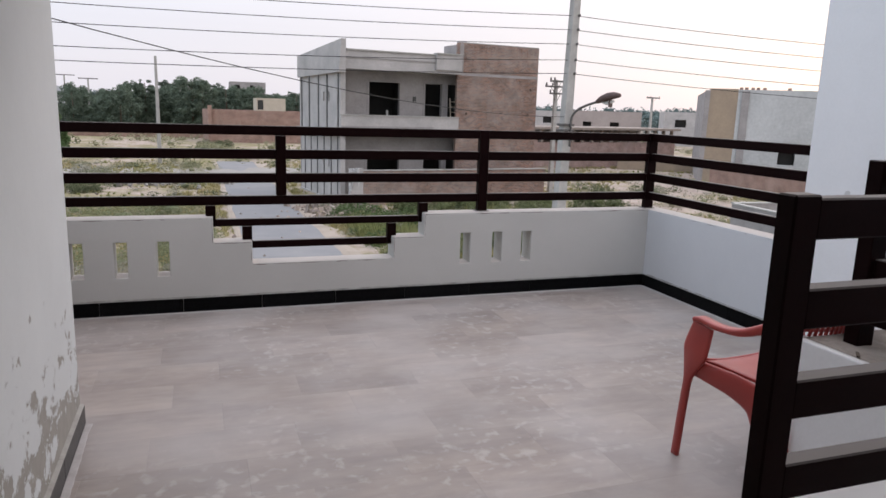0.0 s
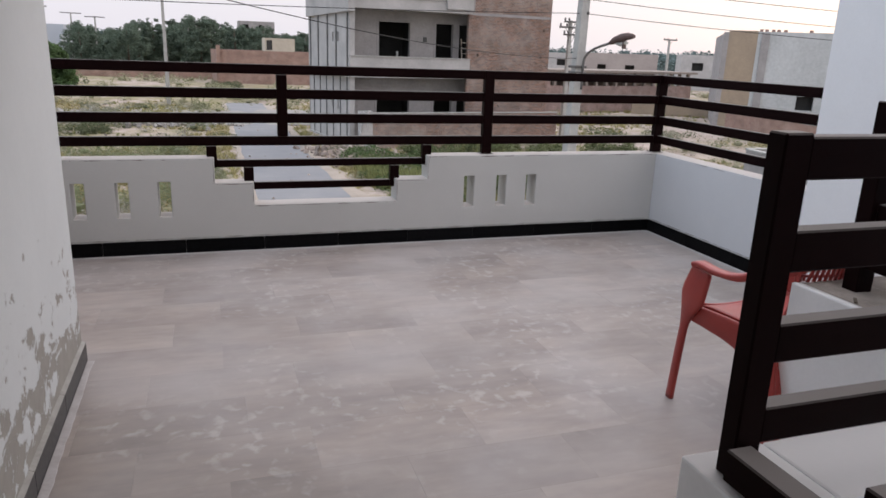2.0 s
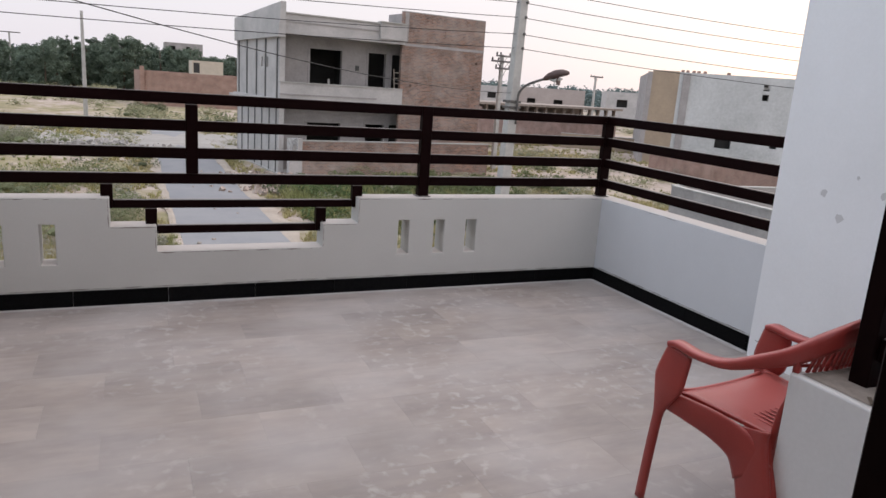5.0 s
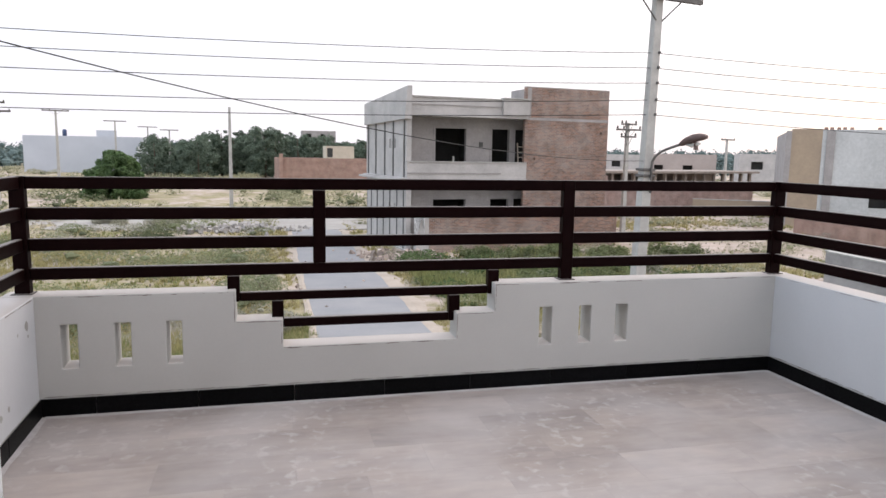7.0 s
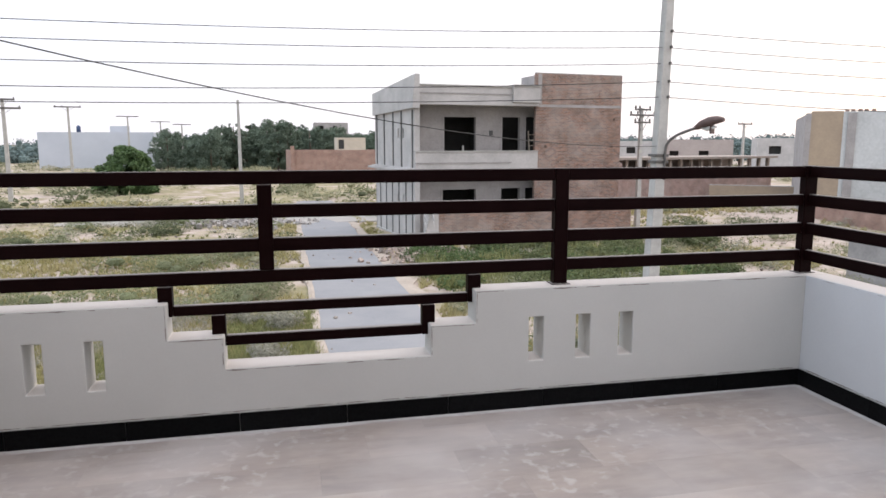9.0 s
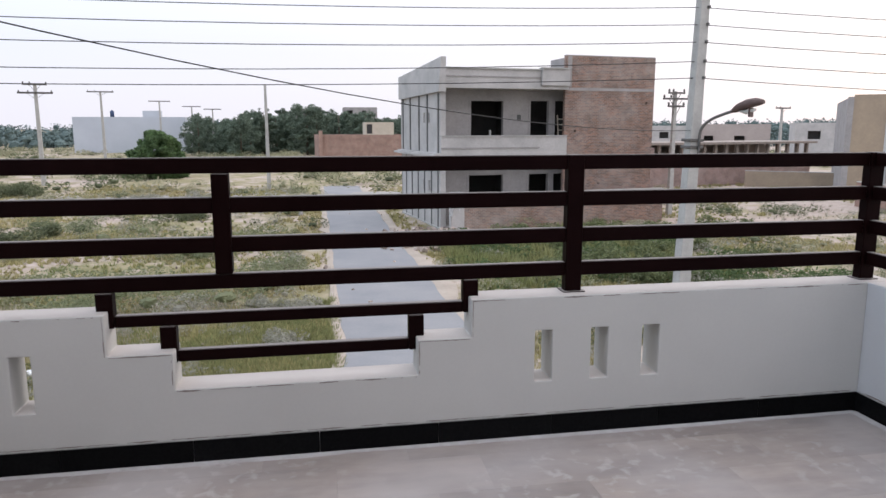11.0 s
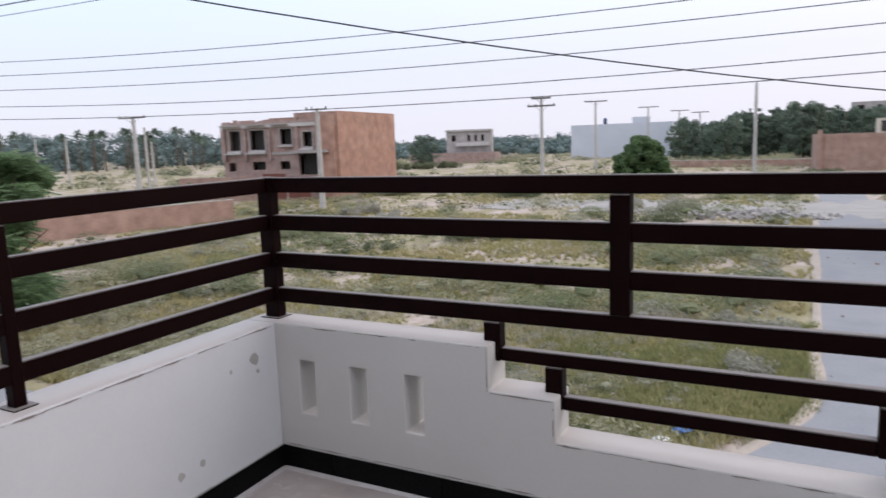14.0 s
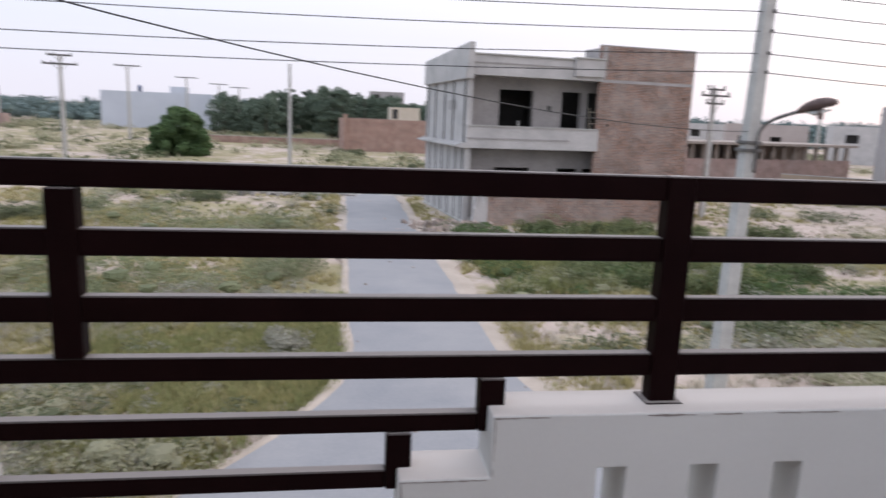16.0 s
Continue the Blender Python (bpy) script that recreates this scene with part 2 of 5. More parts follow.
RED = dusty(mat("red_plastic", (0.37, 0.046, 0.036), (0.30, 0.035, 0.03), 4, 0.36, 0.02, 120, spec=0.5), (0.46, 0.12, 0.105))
CONC = mat("grey_concrete", (0.46, 0.45, 0.42), (0.33, 0.32, 0.30), 3, 0.85, 0.15, 30)
RENDER = mat("bare_grey_render", (0.39, 0.365, 0.35), (0.265, 0.25, 0.24), 0.9, 0.9, 0.3, 9)
RENDER_LIGHT = mat("pale_grey_render", (0.51, 0.485, 0.465), (0.37, 0.355, 0.34), 0.8, 0.9, 0.3, 9)
DARKSTRIP = mat("dark_grey_render", (0.10, 0.10, 0.095), None, 3, 0.9)
# near-black colour that stands in for the shade inside rooms
ROOM_SHADE = mat("painted_room_shade", (0.05, 0.048, 0.045), None, 2, 0.95)
BRICK = brick_mat("rough_red_brick", (0.31, 0.175, 0.125), (0.15, 0.10, 0.085), (0.35, 0.305, 0.27), 1.0, (0.39, 0.345, 0.31), stain=0.36)
BRICK_PINK = brick_mat("pale_pink_brick", (0.36, 0.225, 0.18), (0.31, 0.195, 0.16), (0.39, 0.30, 0.25), 1.0, (0.40, 0.30, 0.25), stain=0.2)
BRICK_GREY = brick_mat("grey_brown_brick", (0.37, 0.255, 0.22), (0.29, 0.20, 0.18), (0.40, 0.32, 0.29), 1.0, (0.36, 0.31, 0.285), stain=0.25)
PLASTER_OR = brick_mat("red_brown_smeared_brick", (0.41, 0.235, 0.175), (0.34, 0.195, 0.15), (0.43, 0.29, 0.22), 1.0, (0.48, 0.33, 0.26), stain=0.3)
PLASTER_YE = mat("yellow_brown_plaster", (0.41, 0.32, 0.225), (0.29, 0.23, 0.175), 0.5, 0.9, 0.2, 6)
DUST = mat("brown_cement_dust", (0.33, 0.28, 0.24), (0.22, 0.185, 0.16), 9, 0.95, 0.5, 60)
CREAM = mat("cream_plaster", (0.55, 0.48, 0.38), None, 2, 0.9)
BLUEWHITE = mat("pale_whitewash", (0.52, 0.55, 0.60), (0.44, 0.47, 0.52), 0.15, 0.9)
ROADM = mat("worn_asphalt", (0.20, 0.205, 0.215), (0.265, 0.262, 0.262), 0.5, 0.9, 0.3, 14)
SANDM = mat("sandy_verge", (0.42, 0.355, 0.295), (0.31, 0.265, 0.215), 0.8, 0.95, 0.4, 9)
LEAF = mat("green_leaves", (0.21, 0.30, 0.15), (0.13, 0.205, 0.10), 0.5, 0.65, 0, 6, island=0.35)
LEAF_DARK = mat("dark_leaves", (0.155, 0.20, 0.145), (0.10, 0.14, 0.105), 0.1, 0.7, 0, 3, island=0.35)
# leaves tinted bluer and paler, distance haze put into the colour
LEAF_HAZY = mat("hazy_woods_leaves", (0.125, 0.17, 0.16), (0.09, 0.13, 0.125), 0.03, 0.8, 0, 0.4, island=0.2)
LEAF_BUSH = mat("bush_leaves", (0.135, 0.21, 0.085), (0.085, 0.145, 0.06), 0.7, 0.6, 0, 4, island=0.4)
BARK = mat("bark", (0.13, 0.10, 0.075), None, 6, 0.95, 0.5, 30)
GRASS_GREEN = mat("fresh_green_grass", (0.19, 0.215, 0.08), (0.29, 0.28, 0.13), 0.3, 0.8, 0, 4, island=0.3)
SHRUB_DARK = mat("dark_shrub_leaves", (0.17, 0.185, 0.105), (0.11, 0.13, 0.07), 0.4, 0.8, 0, 5, island=0.3)
SHRUB_SAGE = mat("sage_shrub_leaves", (0.40, 0.385, 0.32), (0.29, 0.285, 0.225), 0.4, 0.85, 0, 5, island=0.2)
GRASS = mat("dry_green_grass", (0.31, 0.29, 0.115), (0.43, 0.365, 0.205), 0.09, 0.8, 0, 3, island=0.22)
SCRUB = mat("grey_green_scrub", (0.37, 0.35, 0.24), (0.255, 0.265, 0.155), 0.12, 0.85, 0, 3, island=0.16)
CABLE = mat("black_cable", (0.02, 0.02, 0.02), None, 5, 0.6)
GALV = mat("weathered_steel", (0.16, 0.15, 0.14), (0.09, 0.085, 0.08), 8, 0.55, 0.1, 60, metal=0.4)
LAMPM = mat("rusty_lamp_shell", (0.11, 0.07, 0.06), (0.07, 0.045, 0.04), 9, 0.6, 0.1, 60)
GLASSY = mat("frosted_lamp_bowl", (0.55, 0.55, 0.52), None, 5, 0.25)
RUST = mat("rust_red_gate", (0.16, 0.055, 0.04), None, 2, 0.7)
LITTER = mat("white_plastic_litter", (0.75, 0.75, 0.75), None, 5, 0.5)
LITTER_B = mat("blue_plastic_litter", (0.03, 0.15, 0.5), None, 5, 0.5)
RUBBLE = mat("brick_rubble", (0.30, 0.22, 0.18), (0.38, 0.34, 0.30), 3, 0.95, 0.2, 20, island=0.4)


def ground_mat():
    m = bpy.data.materials.new("scrub_ground")
    m.use_nodes = True
    n, l = m.node_tree.nodes, m.node_tree.links
    b = n["Principled BSDF"]
    b.inputs["Roughness"].default_value, b.inputs["Specular IOR Level"].default_value = 0.95, 0.1
    geo = n.new("ShaderNodeNewGeometry")

    def nz(scale, detail, dist=0.0):
        t = n.new("ShaderNodeTexNoise")
        t.inputs["Scale"].default_value, t.inputs["Detail"].default_value, t.inputs["Distortion"].default_value = scale, detail, dist
        t.inputs["Roughness"].default_value = 0.65
        l.new(geo.outputs["Position"], t.inputs["Vector"])
        return t.outputs[0]

    def rng(s, a, c):
        r = n.new("ShaderNodeMapRange")
        r.inputs[1].default_value, r.inputs[2].default_value = a, c
        l.new(s, r.inputs[0])
        return r.outputs[0]

    def mx(f, a, c):
        x = n.new("ShaderNodeMix")
        x.data_type = "RGBA"
        l.new(f, x.inputs[0])
        for i, v in ((6, a), (7, c)):
            if isinstance(v, tuple):
                x.inputs[i].default_value = (*v, 1)
            else:
                l.new(v, x.inputs[i])
        return x.outputs[2]

    soil = mx(rng(nz(0.9, 6), 0.35, 0.65), (0.48, 0.40, 0.345), (0.36, 0.295, 0.25))
    green = mx(rng(nz(0.5, 6), 0.4, 0.65), (0.225, 0.205, 0.11), (0.33, 0.285, 0.18))
    # the east side is sandier than the west
    sx = n.new("ShaderNodeSeparateXYZ")
    l.new(geo.outputs["Position"], sx.inputs[0])
    east = n.new("ShaderNodeMapRange")
    east.inputs[1].default_value, east.inputs[2].default_value, east.inputs[4].default_value = 4.0, 20.0, -0.07
    l.new(sx.outputs[0], east.inputs[0])
    ad = n.new("ShaderNodeMath")
    broken = n.new("ShaderNodeMath")
    broken.operation = "MULTIPLY_ADD"
    broken.inputs[1].default_value = 0.55
    l.new(nz(0.55, 8, 0.3), broken.inputs[0])
    half = n.new("ShaderNodeMath")
    half.operation = "MULTIPLY"
    half.inputs[1].default_value = 0.5
    l.new(nz(0.11, 6, 0.6), half.inputs[0])
    l.new(half.outputs[0], broken.inputs[2])
    l.new(broken.outputs[0], ad.inputs[0])
    l.new(east.outputs[0], ad.inputs[1])
    f = mx(rng(ad.outputs[0], 0.455, 0.555), soil, green)
    l.new(f, b.inputs["Base Color"])
    bp = n.new("ShaderNodeBump")
    bp.inputs["Strength"].default_value, bp.inputs["Distance"].default_value = 0.8, 0.15
    l.new(nz(1.4, 8), bp.inputs["Height"])
    l.new(bp.outputs[0], b.inputs["Normal"])
    return m


GROUNDM = ground_mat()


def leafy(m, k=0.4):
    """Lets part of the light through the leaves."""
    n, l = m.node_tree.nodes, m.node_tree.links
    b = n["Principled BSDF"]
    out = n["Material Output"]
    tr = n.new("ShaderNodeBsdfTranslucent")
    l.new(b.inputs["Base Color"].links[0].from_socket, tr.inputs["Color"])
    ms = n.new("ShaderNodeMixShader")
    ms.inputs[0].default_value = k
    l.new(b.outputs[0], ms.inputs[1])
    l.new(tr.outputs[0], ms.inputs[2])
    l.new(ms.outputs[0], out.inputs["Surface"])
    return m


for leaf_material in (LEAF, LEAF_DARK, GRASS, SCRUB, LEAF_BUSH, GRASS_GREEN, SHRUB_DARK, SHRUB_SAGE):
    leafy(leaf_material)

# ---- builders ----


def part(name, bm, material, parent=None, label="", m=None):
    me = bpy.data.meshes.new(name)
    if isinstance(bm, bmesh.types.BMesh):
        bm.normal_update()
        bm.to_mesh(me)
        bm.free()
    else:
        me.from_pydata(*bm)
    if material:
        me.materials.append(material)
    ob = new(name, me)
    if m is not None:
        ob.matrix_basis = m
    if parent is not None:
        ob.parent = parent
    if label:
        ob["label"] = label
    return ob


def thing(name, m, label, category, group="", kind=""):
    ob = new(name)
    ob.matrix_basis = m
    ob.empty_display_size = 0.1
    return tagged(ob, label, category, group, kind)


def box(bm, x0, y0, z0, x1, y1, z1, bevel=0.0, m=None):
    r = bmesh.ops.create_cube(bm, size=1)
    vs = r["verts"]
    bmesh.ops.scale(bm, verts=vs, vec=(x1 - x0, y1 - y0, z1 - z0))
    bmesh.ops.translate(bm, verts=vs, vec=((x0 + x1) / 2, (y0 + y1) / 2, (z0 + z1) / 2))
    if bevel:
        es = list({e for v in vs for e in v.link_edges})
        r = bmesh.ops.bevel(bm, geom=es, offset=bevel, segments=1, affect="EDGES", profile=0.5)
        vs = list({v for f in r["faces"] for v in f.verts} | {v for v in vs if v.is_valid})
    if m is not None:
        bmesh.ops.transform(bm, matrix=m, verts=[v for v in vs if v.is_valid])
    return vs


def boxes(*lots, bevel=0.0):
    bm = bmesh.new()
    for b in lots:
        box(bm, *b, bevel=bevel)
    return bm


def cell_wall(xs, zs, solid, d0, d1, axis="y"):
    """A wall cut into cells; solid(i, j) tells which stand. Openings go right through."""
    bm = bmesh.new()
    cache = {}

    def v(i, j, k):
        if (i, j, k) not in cache:
            d = d1 if k else d0
            co = (xs[i], d, zs[j]) if axis == "y" else (d, xs[i], zs[j])
            cache[i, j, k] = bm.verts.new(co)
        return cache[i, j, k]

    nx, nz = len(xs) - 1, len(zs) - 1

    def on(i, j):
        return 0 <= i < nx and 0 <= j < nz and solid(i, j)

    for i in range(nx):
        for j in range(nz):
            if not on(i, j):
                continue
            bm.faces.new((v(i, j, 0), v(i + 1, j, 0), v(i + 1, j + 1, 0), v(i, j + 1, 0)))
            bm.faces.new((v(i, j, 1), v(i, j + 1, 1), v(i + 1, j + 1, 1), v(i + 1, j, 1)))
            if not on(i - 1, j):
                bm.faces.new((v(i, j, 0), v(i, j + 1, 0), v(i, j + 1, 1), v(i, j, 1)))
            if not on(i + 1, j):
                bm.faces.new((v(i + 1, j, 0), v(i + 1, j, 1), v(i + 1, j + 1, 1), v(i + 1, j + 1, 0)))
            if not on(i, j - 1):
                bm.faces.new((v(i, j, 0), v(i, j, 1), v(i + 1, j, 1), v(i + 1, j, 0)))
            if not on(i, j + 1):
                bm.faces.new((v(i, j + 1, 0), v(i + 1, j + 1, 0), v(i + 1, j + 1, 1), v(i, j + 1, 1)))
    bmesh.ops.recalc_face_normals(bm, faces=bm.faces)
    return bm


def holed_wall(x0, x1, z0, z1, holes, d0, d1, axis="y"):
    xs = sorted({x0, x1, *[v for h in holes for v in h[:2]]})
    zs = sorted({z0, z1, *[v for h in holes for v in h[2:]]})

    def solid(i, j):
        cx, cz = (xs[i] + xs[i + 1]) / 2, (zs[j] + zs[j + 1]) / 2
        return not any(a < cx < b and c < cz < d for a, b, c, d in holes)

    return cell_wall(xs, zs, solid, d0, d1, axis)


def sweep(pts, radii, sides=8, squash=1.0, close=True):
    """A tube through pts with its own radius at each."""
    bm = bmesh.new()
    rings = []
    pts = [Vector(p) for p in pts]
    for i, p in enumerate(pts):
        t = (pts[min(i + 1, len(pts) - 1)] - pts[max(i - 1, 0)]).normalized()
        u = t.cross(Vector((0, 0, 1)))
        if u.length < 0.01:
            u = t.cross(Vector((0, 1, 0)))
        u.normalize()
        w = u.cross(t).normalized()
        r = radii[i] if hasattr(radii, "__len__") else radii
        rings.append([bm.verts.new(p + r * (math.cos(a) * u + squash * math.sin(a) * w)) for a in (2 * math.pi * k / sides for k in range(sides))])
    for a, b in zip(rings, rings[1:]):
        for k in range(sides):
            f = bm.faces.new((a[k], a[(k + 1) % sides], b[(k + 1) % sides], b[k]))
            f.smooth = sides > 5
    if close:
        bm.faces.new(rings[0])
        bm.faces.new(rings[-1][::-1])
    bmesh.ops.recalc_face_normals(bm, faces=bm.faces)
    return bm


def ribbon(pts, half, thick, up=(0, 0, 1)):
    """A flat bar with rounded look through pts; half widths along the side vector, thickness along up."""
    bm = bmesh.new()
    pts = [Vector(p) for p in pts]
    rings = []
    for i, p in enumerate(pts):
        t = (pts[min(i + 1, len(pts) - 1)] - pts[max(i - 1, 0)]).normalized()
        s = t.cross(Vector(up)).normalized()
        w = s.cross(t).normalized()
        h = half[i] if hasattr(half, "__len__") else half
        k = thick[i] if hasattr(thick, "__len__") else thick
        ring = []
        for a, b in ((-1, -0.5), (-0.8, -1), (0.8, -1), (1, -0.5), (1, 0.5), (0.8, 1), (-0.8, 1), (-1, 0.5)):
            ring.append(bm.verts.new(p + s * h * a + w * k * b))
        rings.append(ring)
    for a, b in zip(rings, rings[1:]):
        for k in range(8):
            bm.faces.new((a[k], a[(k + 1) % 8], b[(k + 1) % 8], b[k])).smooth = True
    bm.faces.new(rings[0])
    bm.faces.new(rings[-1][::-1])
    bmesh.ops.recalc_face_normals(bm, faces=bm.faces)
    return bm

# ---- terrace: walls ----
GZ = -3.9
SLOTS = [(a, b, 0.300, 0.576) for a, b in ((0.137, 0.232), (0.443, 0.538), (0.747, 0.841), (3.262, 3.357), (3.570, 3.665), (3.859, 3.956))]
bm = holed_wall(-0.19, 5.39, -0.3, 0.757, [(1.172, 2.922, 0.558, 0.757), (1.468, 2.646, 0.375, 0.558), *SLOTS], 0.0, 0.19)


def softened(ob, w=0.006):
    b = ob.modifiers.new("edge", "BEVEL")
    b.width, b.segments, b.limit_method = w, 2, "ANGLE"
    return ob


parapet_front = softened(part("parapet_front", bm, PAINT_SHADED))
tagged(parapet_front, "white-painted stepped terrace parapet with slot openings", "parapet wall", kind="structure")
bm = boxes((-0.19, -2.0, -0.3, 0.0, -0.0005, 0.757))
for v in bm.verts:
    if v.co.x > -0.1:
        v.co.x -= 0.022 * v.co.y
parapet_left = softened(part("parapet_left", bm, PAINT_LIT))
tagged(parapet_left, "white-painted low side parapet with scuffed plaster", "parapet wall", kind="structure")
parapet_right = softened(part("parapet_right", boxes((5.2, -1.9, -0.3, 5.39, -0.0005, 0.757)), PAINT_LIT))
tagged(parapet_right, "white-painted low side parapet with dark skirting", "parapet wall", kind="structure")

wall_left = part("wall_left", boxes((0.23, -8.0, -0.3, 0.46, -1.965, 3.3)), PEEL)
tagged(wall_left, "white wall with paint peeling off near the floor", "wall", kind="structure")
wall_left_front = part("wall_left_front", boxes((-5.0, -2.23, GZ, 0.228, -2.002, 3.3)), WHITE)
tagged(wall_left_front, "white outer wall of the neighbouring room", "wall", kind="structure")
wall_right = part("wall_right", boxes((5.14, -8.0, -0.3, 5.39, -1.9, 3.3)), WHITE)
tagged(wall_right, "tall white wall with a few scuffs", "wall", kind="structure")
# added wall out of view, pale so that it throws light back
bounce_wall = part("bounce_wall", boxes((0.462, -8.2, -0.3, 5.138, -8.0, 3.3)), BACKW)
tagged(bounce_wall, "plain pale wall behind the stair head, unseen, added to bounce light", "wall", kind="structure")
# unseen slab added overhead to dim the floor and front parapet
ceiling = part("ceiling", boxes((0.462, -7.99, 2.8, 2.45, -1.97, 2.95)), WHITE)
tagged(ceiling, "plain white slab, unseen, added to shade the terrace", "ceiling", kind="structure")
house_base = part("wall_below", boxes((-0.19, -8.2, GZ - 0.2, 5.39, 0.188, -0.302)), WHITE)
tagged(house_base, "white ground-floor storey below the terrace", "wall", kind="structure")
floor = part("floor", boxes((-0.19, -8.0, -0.3005, 5.39, -0.001, -0.012)), GROUT)
tagged(floor, "beige marble tiled terrace floor", "floor", kind="structure")

# scuff marks: shallow chips in the paint
for wall, spots in ((parapet_left, ((0.0055, -0.17, 0.62, 0.035), (0.005, -0.15, 0.55, 0.014), (0.009, -0.33, 0.60, 0.012), (0.0137, -0.55, 0.25, 0.02), (0.0163, -0.67, 0.24, 0.022))), (wall_right, ((5.1385, -2.25, 1.18, 0.03), (5.1385, -2.38, 1.05, 0.035), (5.1385, -2.62, 1.22, 0.025), (5.1385, -2.45, 1.3, 0.014)))):
    for x, y, z, r in spots:
        bm = bmesh.new()
        ring = [bm.verts.new((x, y + r * random.uniform(0.5, 1) * math.cos(a), z + 1.2 * r * random.uniform(0.5, 1) * math.sin(a))) for a in (k * 0.63 for k in range(10))]
        bm.faces.new(ring)
        part("chipped_patch", bm, CEMENT if wall is parapet_left else BACKW, wall, "shallow chip in the paint")

def crack(wall, a, b, seed, gaps=0.35, thick=0.004, face="y", at=0.0):
    """Broken dark line of dirt along a worn edge, from a to b; face y lies in the x-z plane, face x in the y-z plane."""
    r = random.Random(seed)
    bm = bmesh.new()
    L = math.hypot(b[0] - a[0], b[1] - a[1])
    n = max(4, int(L / 0.012))
    ux, uz = (b[0] - a[0]) / L, (b[1] - a[1]) / L

    def put(u, w):
        return bm.verts.new((u, at, w) if face == "y" else (at, u, w))

    prev = None
    for i in range(n + 1):
        t = i / n
        k = noise.noise(Vector((t * L * 9.0, seed * 3.7, 0.0))) + 0.5 * noise.noise(Vector((t * L * 40.0, seed, 2.0)))
        w = thick * (k + 0.5 - gaps)
        j = r.uniform(-0.0012, 0.0012)
        px, pz = a[0] + (b[0] - a[0]) * t, a[1] + (b[1] - a[1]) * t
        if w > 0.0004:
            cur = (put(px - uz * (j - w), pz + ux * (j - w)), put(px - uz * (j + w), pz + ux * (j + w)))
            if prev:
                bm.faces.new((prev[0], cur[0], cur[1], prev[1]))
            prev = cur
        else:
            prev = None
    for v in [v for v in bm.verts if not v.link_faces]:
        bm.verts.remove(v)
    part("edge_crack", bm, CRACK, wall, "dirty crack along the worn plaster edge")


Y = -0.0009
for i, (a, b, g) in enumerate((((0.02, 0.748), (1.165, 0.748), 0.5), ((1.18, 0.549), (1.46, 0.549), 0.1), ((1.475, 0.366), (2.64, 0.366), 0.25), ((2.652, 0.549), (2.915, 0.549), 0.1), ((2.93, 0.748), (5.18, 0.748), 0.3),
                               ((1.163, 0.555), (1.163, 0.75), 0.3), ((1.459, 0.375), (1.459, 0.55), 0.3), ((2.654, 0.375), (2.654, 0.55), 0.3), ((2.931, 0.56), (2.931, 0.75), 0.3), ((0.03, 0.1225), (5.17, 0.1225), 0.05))):
    crack(parapet_front, a, b, 11 + i, g, 0.0045 if i < 9 else 0.0035, "y", Y)
crack(parapet_right, (-1.88, 0.748), (-0.03, 0.748), 31, 0.45, 0.004, "x", 5.1991)
crack(parapet_right, (-1.88, 0.1225), (-0.03, 0.1225), 32, 0.05, 0.0035, "x", 5.1991)
for k in range(8):
    ya, yb = -1.95 + 0.24 * k, -1.71 + 0.24 * k
    crack(parapet_left, (ya, 0.747), (min(yb, -0.03), 0.747), 51 + k, 0.12, 0.005, "x", 0.0008 - 0.022 * ya)
crack(wall_right, (-3.6, 0.125), (-1.95, 0.125), 33, 0.1, 0.006, "x", 5.1391)

# ---- stair head: low walls ----
KZ = 0.757
knee_a = softened(part("knee_wall_near", boxes((2.146, -5.34, 0.0, 2.373, -4.586, KZ), (2.374, -4.822, 0.0, 3.429, -4.586, KZ)), KNEE), 0.008)
tagged(knee_a, "low white wall round the stair opening", "low wall", kind="structure")
knee_b = softened(part("knee_wall_far", boxes((3.43, -4.586, 0.0, 3.73, -3.57, KZ), (3.731, -3.87, 0.0, 5.138, -3.57, KZ)), KNEE), 0.008)
tagged(knee_b, "low white wall round the stair opening", "low wall", kind="structure")
for k, (x0, y0, x1, y1) in enumerate(((3.455, -4.57, 3.72, -3.60), (3.721, -3.85, 5.13, -3.60))):
    bm = bmesh.new()
    nx, ny = (10, 36) if k == 0 else (52, 10)
    g = [[bm.verts.new((x0 + (x1 - x0) * i / nx + 0.006 * noise.noise(Vector((i, j, 3))), y0 + (y1 - y0) * j / ny + 0.006 * noise.noise(Vector((j, i, 5))), KZ + 0.002 + (0 if i in (0, nx) or j in (0, ny) else 0.004 + 0.005 * noise.noise(Vector((i * 0.5, j * 0.5, k * 7)))))) for j in range(ny + 1)] for i in range(nx + 1)]
    for i in range(nx):
        for j in range(ny):
            bm.faces.new((g[i][j], g[i + 1][j], g[i + 1][j + 1], g[i][j + 1])).smooth = True
    part("dust_layer", bm, DUST, knee_b, "brown dusty cement crust on the top")

# ---- railings ----
RAILS = ((1.403, 1.478), (1.213, 1.290), (1.022, 1.099), (0.843, 0.917))


def bar(name, parent, x0, y0, z0, x1, y1, z1, bevel=0.004):
    return part(name, boxes((x0, y0, z0, x1, y1, z1), bevel=bevel), STEEL, parent)


front = thing("railing", pose(0, 0, 0), "dark brown painted steel railing on the stepped parapet", "railing", "terrace railings")
for z0, z1 in RAILS:
    for a, b in ((-0.04, 3.447), (3.535, 5.216)):
        bar("rail", front, a, 0.088, z0, b, 0.132, z1)
bar("rail", front, 1.195, 0.088, 0.670, 2.895, 0.132, 0.729)
bar("rail", front, 1.474, 0.088, 0.485, 2.611, 0.132, 0.545)
